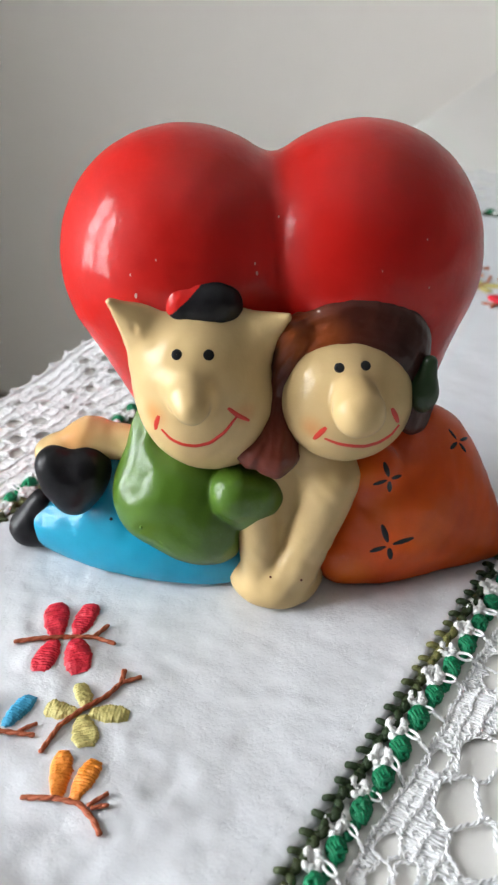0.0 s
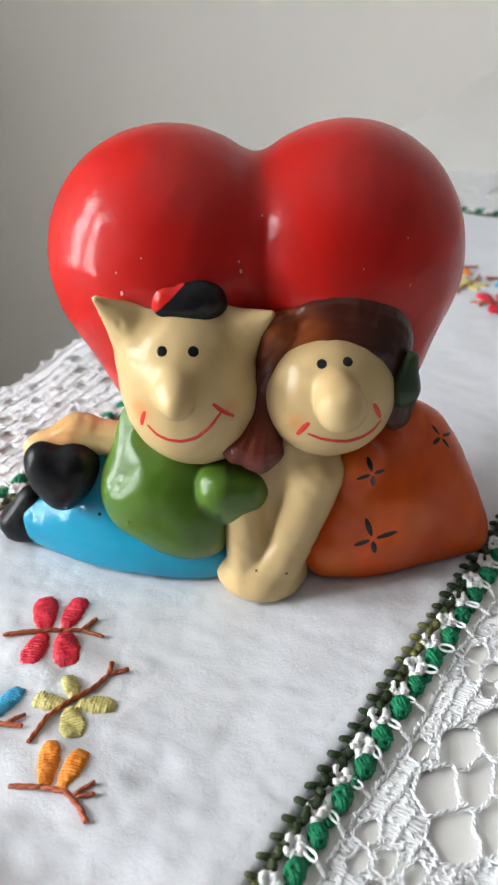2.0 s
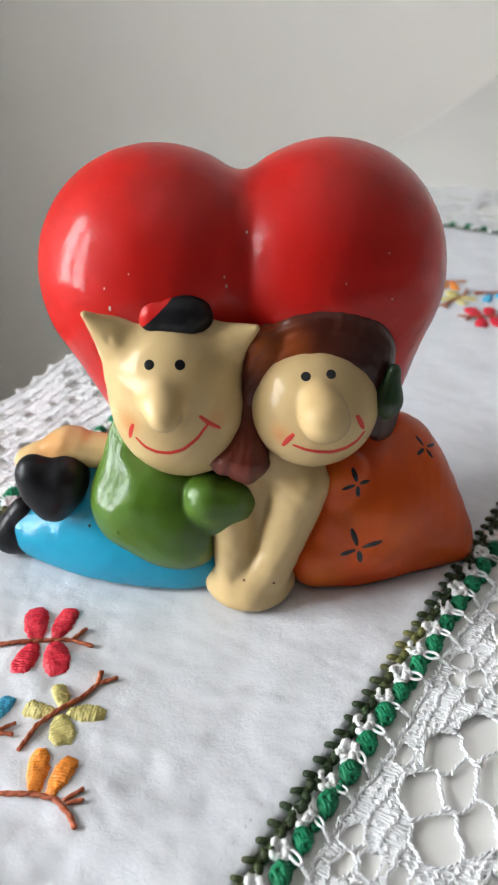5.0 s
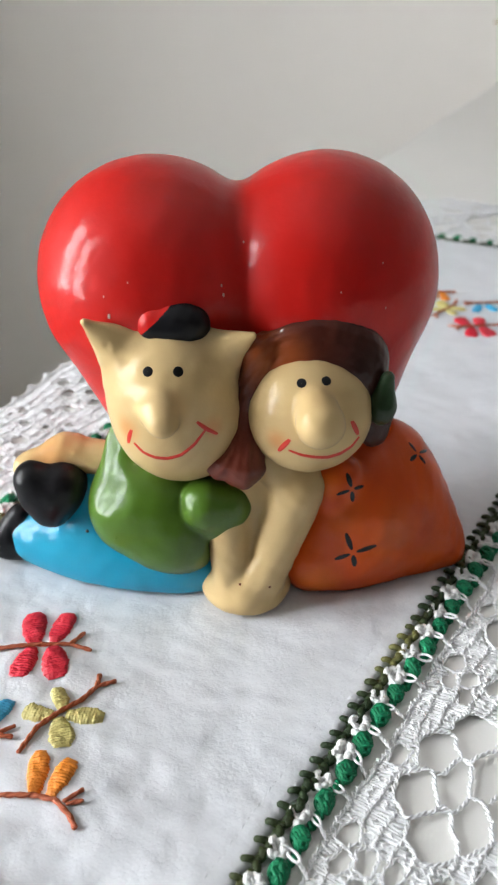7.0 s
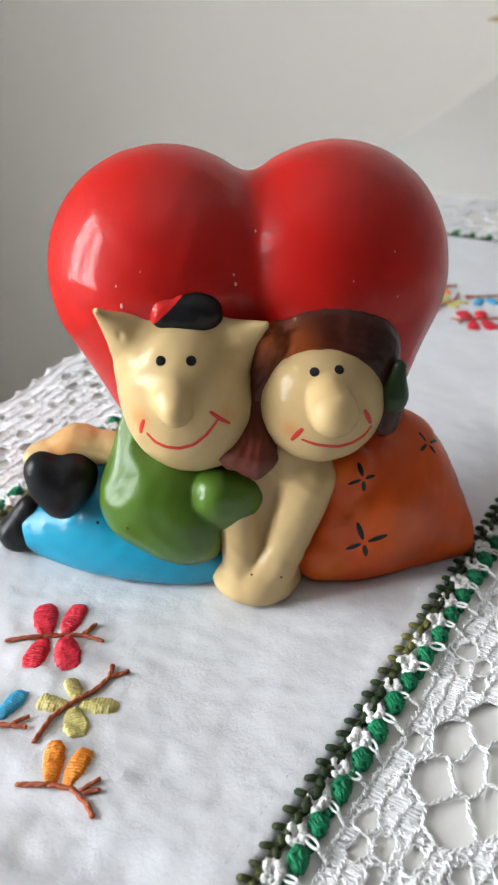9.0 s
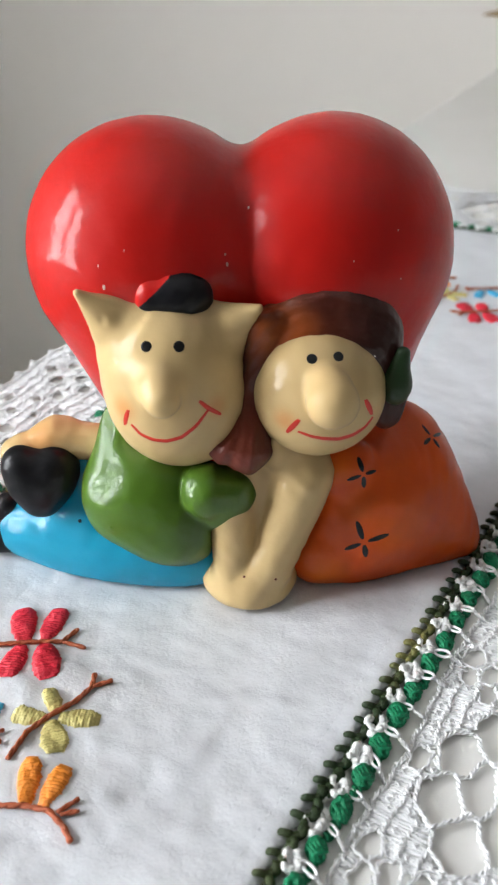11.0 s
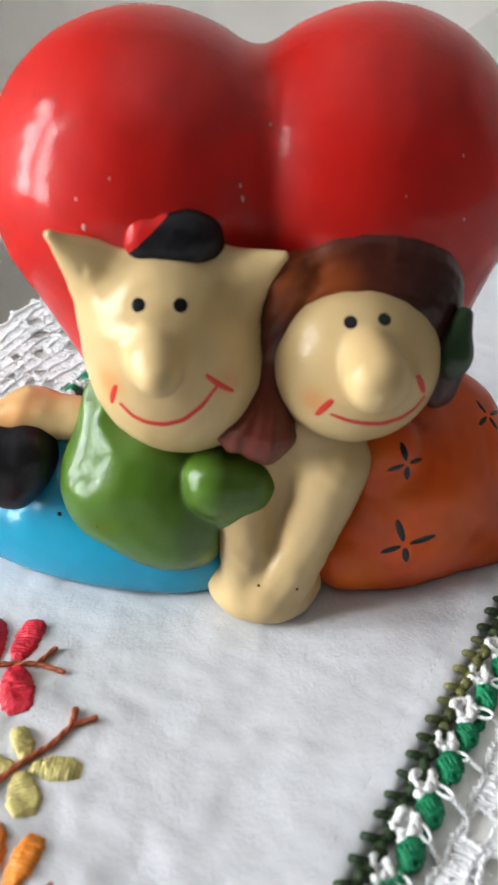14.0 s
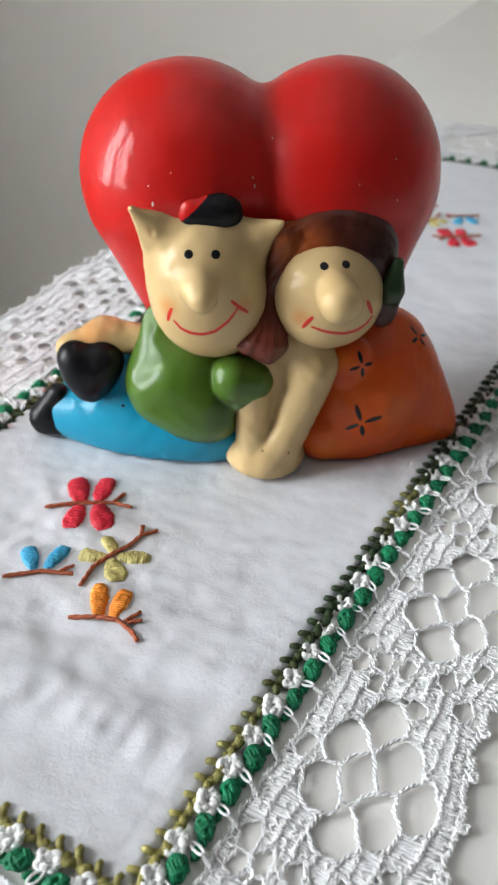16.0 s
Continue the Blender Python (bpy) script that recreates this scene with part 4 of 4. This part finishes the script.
def skin_of(f, lim, h):
    """Surface nets over a grid of f, then drawn onto f = 0."""
    x, y, z = (np.arange(lim[2 * k], lim[2 * k + 1] + h, h) for k in range(3))
    g = np.stack(np.meshgrid(x, y, z, indexing="ij"), -1)
    d = np.concatenate([f(s) for s in np.array_split(g, 8)], 0)
    n = np.array(d.shape)
    acc, cnt = np.zeros((*(n - 1), 3)), np.zeros(n - 1)
    cells = {}
    for ax in range(3):
        lo, hi = [slice(None)] * 3, [slice(None)] * 3
        lo[ax], hi[ax] = slice(0, -1), slice(1, None)
        a, b = d[tuple(lo)], d[tuple(hi)]
        i = np.argwhere((a < 0) != (b < 0))
        va, vb = a[tuple(i.T)], b[tuple(i.T)]
        pos = i.astype(float)
        pos[:, ax] += va / (va - vb)
        cells[ax] = (i, va < 0)
        o1, o2 = [k for k in range(3) if k != ax]
        for p1 in (0, 1):
            for p2 in (0, 1):
                c = i.copy()
                c[:, o1] -= p1
                c[:, o2] -= p2
                ok = ((c >= 0) & (c < n - 1)).all(1)
                np.add.at(acc, tuple(c[ok].T), pos[ok])
                np.add.at(cnt, tuple(c[ok].T), 1)
    index = -np.ones(n - 1, int)
    used = cnt > 0
    index[used] = np.arange(used.sum())
    verts = acc[used] / cnt[used][:, None] * h + np.array([lim[0], lim[2], lim[4]])
    faces = []
    for ax in range(3):
        i, inside = cells[ax]
        o1, o2 = ((1, 2), (2, 0), (0, 1))[ax]
        ok = (i[:, o1] > 0) & (i[:, o2] > 0) & (i[:, o1] < n[o1] - 1) & (i[:, o2] < n[o2] - 1)
        i, inside = i[ok], inside[ok]
        quad = []
        for p1, p2 in ((0, 0), (1, 0), (1, 1), (0, 1)):
            c = i.copy()
            c[:, o1] -= p1
            c[:, o2] -= p2
            quad.append(index[tuple(c.T)])
        quad = np.stack(quad, 1)
        faces.append(np.where(inside[:, None], quad, quad[:, ::-1]))
    for _ in range(3):
        e = 0.02
        v0 = f(verts)
        grad = np.stack([f(verts + np.eye(3)[k] * e) - v0 for k in range(3)], 1) / e
        step = (v0 / np.maximum((grad ** 2).sum(1), 0.05))[:, None] * grad
        verts = verts - np.clip(step, -0.6 * h, 0.6 * h)
    return verts, np.concatenate(faces)


SIGHT = np.array((0.0, 0.857, -0.515))  # brush marks are laid on along this slanting line


def front(f, xz, plane):
    """Where the slanting line through (x, plane, z) first meets the solid."""
    p = np.stack([xz[:, 0], np.full(len(xz), float(plane)), xz[:, 1]], 1) - 40.0 * SIGHT
    for _ in range(120):
        p += np.clip(f(p) * 0.8, -1, 5)[:, None] * SIGHT
    return p


def painted(f, outline_rows, lift, plane):
    """A thin brush mark: rows of points across the stroke, laid on the solid."""
    k, m = len(outline_rows), len(outline_rows[0])
    xz = np.array(outline_rows, float).reshape(-1, 2)
    p = front(f, xz, plane)
    e = 0.05
    v0 = f(p)
    g = np.stack([f(p + np.eye(3)[j] * e) - v0 for j in range(3)], 1)
    g /= np.linalg.norm(g, axis=1, keepdims=True)
    p = p + g * np.tile(lift, k)[:, None]
    faces = [(i * m + j, (i + 1) * m + j, (i + 1) * m + j + 1, i * m + j + 1) for i in range(k - 1) for j in range(m - 1)]
    return p, faces


def stroke(f, path, width, taper=0.35, thick=0.14, plane=-8.0):
    path = np.array(path, float)
    s = np.r_[0, np.cumsum(np.linalg.norm(np.diff(path, axis=0), axis=1))]
    t = np.linspace(0, s[-1], max(6, int(s[-1] / 0.35)))
    # smooth the corners of the path
    c = np.stack([np.interp(t, s, path[:, k]) for k in (0, 1)], 1)
    for _ in range(6):
        c[1:-1] = 0.25 * c[:-2] + 0.5 * c[1:-1] + 0.25 * c[2:]
    d = np.gradient(c, axis=0)
    d /= np.linalg.norm(d, axis=1, keepdims=True)
    e = np.stack([-d[:, 1], d[:, 0]], 1)
    w = width * 0.5 * (taper + (1 - taper) * np.sin(np.linspace(0.04, 0.96, len(t)) * math.pi) ** 0.6)
    rows = [[c[i] + e[i] * w[i] * q for q in (-1, -0.6, 0, 0.6, 1)] for i in range(len(t))]
    return painted(f, rows, np.array([-0.06, 0.7, 1, 0.7, -0.06]) * thick, plane)


def leaf(f, x0, z0, x1, z1, width, plane):
    return stroke(f, [(x0, z0), ((x0 + x1) / 2, (z0 + z1) / 2), (x1, z1)], width, 0.06, 0.1, plane)


def dot(f, x, z, rx, rz, thick=0.12, plane=-8.0):
    w = np.linspace(0, 2 * math.pi, 25)
    rows = [[(x + rx * q * math.cos(a), z + rz * q * math.sin(a)) for q in (1, 0.8, 0.4, 0.02)] for a in w]
    return painted(f, rows, np.array([-0.06, 0.8, 1, 1]) * thick, plane)


def figurine():
    verts, faces, slots, mats = [], [], [], []
    count = 0

    def take(v, f, mat):
        nonlocal count
        if mat not in mats:
            mats.append(mat)
        verts.append(np.asarray(v))
        faces.extend((np.asarray(f) + count).tolist())
        slots.extend([mats.index(mat)] * len(f))
        count += len(v)

    for f, mat, lim in SOLIDS:
        v, q = skin_of(f, lim, 0.8 if f is heart else 0.28 if f is man_hair else 0.55)
        if f is man_hair:  # the heart's red runs over the side of the quiff
            mid = v[q].mean(1)
            over = mid[:, 0] < -20.6 + 1.1 * (mid[:, 2] - 81.5)
            take(v, q[over], RED)
            take(v, q[~over], mat)
        else:
            take(v, q, mat)
    for x, z in ((-18.4, 76.4), (-10.9, 76.1)):
        take(*dot(man_head, x, z, 1.3, 1.55), EYEBLACK)
    for x, z in ((19.5, 71.3), (25.7, 71.8)):
        take(*dot(woman_head, x, z, 1.25, 1.45, 0.12, -6.5), EYEBLACK)
    # smiles and cheek strokes
    take(*stroke(man_head, [(-23.3, 57.6), (-21.1, 54.7), (-18.2, 53.1), (-14.9, 52.6), (-11.3, 53.5), (-7.7, 56.5), (-4.8, 60.7)], 0.95, plane=-10.0), LIPS)
    take(*stroke(man_head, [(-24.9, 57.6), (-24.5, 59.5), (-23.6, 61.5)], 1.3, plane=-10.0), LIPS)
    take(*stroke(man_head, [(-6.8, 63.1), (-4.6, 61.1), (-1.8, 59.6)], 1.3, plane=-10.0), LIPS)
    take(*stroke(woman_head, [(16.1, 54.2), (19.3, 52.7), (22.4, 52.0), (25.9, 51.8), (29.5, 52.9), (32.5, 55.0), (34.4, 57.8)], 0.95, plane=-10.0), LIPS)
    take(*stroke(woman_head, [(13.7, 54.1), (15.0, 55.7), (16.4, 57.3)], 1.5, plane=-10.0), LIPS)
    take(*stroke(woman_head, [(32.0, 62.3), (33.0, 60.4), (34.0, 58.4)], 1.5, plane=-10.0), LIPS)
    # dark petals on the dress
    for cx, cz, plane, tips in ((34.3, 35.6, 0.0, ((32.8, 40.9, 1.5), (37.8, 36.6, 1.3), (30.0, 34.0, 1.2), (34.6, 31.6, 1.4))),
                                (34.8, 17.6, -5.0, ((32.8, 24.4, 1.6), (41.4, 20.0, 1.6), (30.0, 15.4, 1.5), (35.6, 12.9, 1.6))),
                                (55.3, 36.3, 17.5, ((52.8, 40.2, 0.9), (59.0, 37.4, 1.2), (52.6, 33.8, 1.4), (57.6, 32.7, 1.0)))):
        for x, z, w in tips:
            take(*leaf(dress, cx + 0.16 * (x - cx), cz + 0.16 * (z - cz), x, z, w, plane), EYEBLACK)
    # small chips and specks
    for x, z, r in ((0.6, 90.7, 0.42), (0.2, 93.2, 0.3), (-22.7, 93.3, 0.22), (6.0, 106.5, 0.32), (-29.0, 90.0, 0.26), (-28.0, 84.6, 0.5), (30, 90.0, 0.2), (41, 99, 0.2), (42, 86.5, 0.2)):
        take(*dot(heart, x, z, r * 0.7, r * 1.4, 0.08, 6.0), CHIP)
    take(*dot(trousers, -41.2, 20.4, 0.55, 0.6, 0.15, 4.5), EYEBLACK)
    take(*dot(shirt, -31.0, 23.0, 0.45, 0.5, 0.3, -2.0), GREEN)
    for x, z in ((3.0, 12.0), (11.2, 11.0)):
        take(*dot(forearms, x, z, 0.35, 0.4, 0.1, -11.0), BROWN)
    me = bpy.data.meshes.new("figurine")
    me.from_pydata((np.concatenate(verts) * MM).tolist(), [], faces)
    for m in mats:
        me.materials.append(m)
    me.polygons.foreach_set("material_index", slots)
    me.polygons.foreach_set("use_smooth", [True] * len(me.polygons))
    bm = bmesh.new()
    bm.from_mesh(me)
    bmesh.ops.recalc_face_normals(bm, faces=bm.faces)
    bm.to_mesh(me)
    bm.free()
    ob = new("ceramic_figurine", me)
    return tagged(ob, "glossy painted ceramic figurine of a cartoon couple before a red heart", "figurine")


figurine()


# ---- on the far wall ----
def wall_ornament():
    bm = bmesh.new()
    bmesh.ops.create_uvsphere(bm, u_segments=28, v_segments=12, radius=1.0)
    for v in bm.verts:
        t = max(0.0, min(1.0, (v.co.x + 1) / 1.2))
        v.co = Vector((v.co.x * 0.085, v.co.y * 0.010, v.co.z * 0.016 * (0.25 + 0.75 * t) + 0.006 * t))
    for face in bm.faces:
        face.smooth = True
    ob = part("wall_ornament", bm, WOOD)
    ob.matrix_world = wall_far.matrix_world @ pose(0.035, -0.008, 0.065)
    return tagged(ob, "tan wooden tapered ornament hung on the off-white wall", "wall ornament")


wall_ornament()
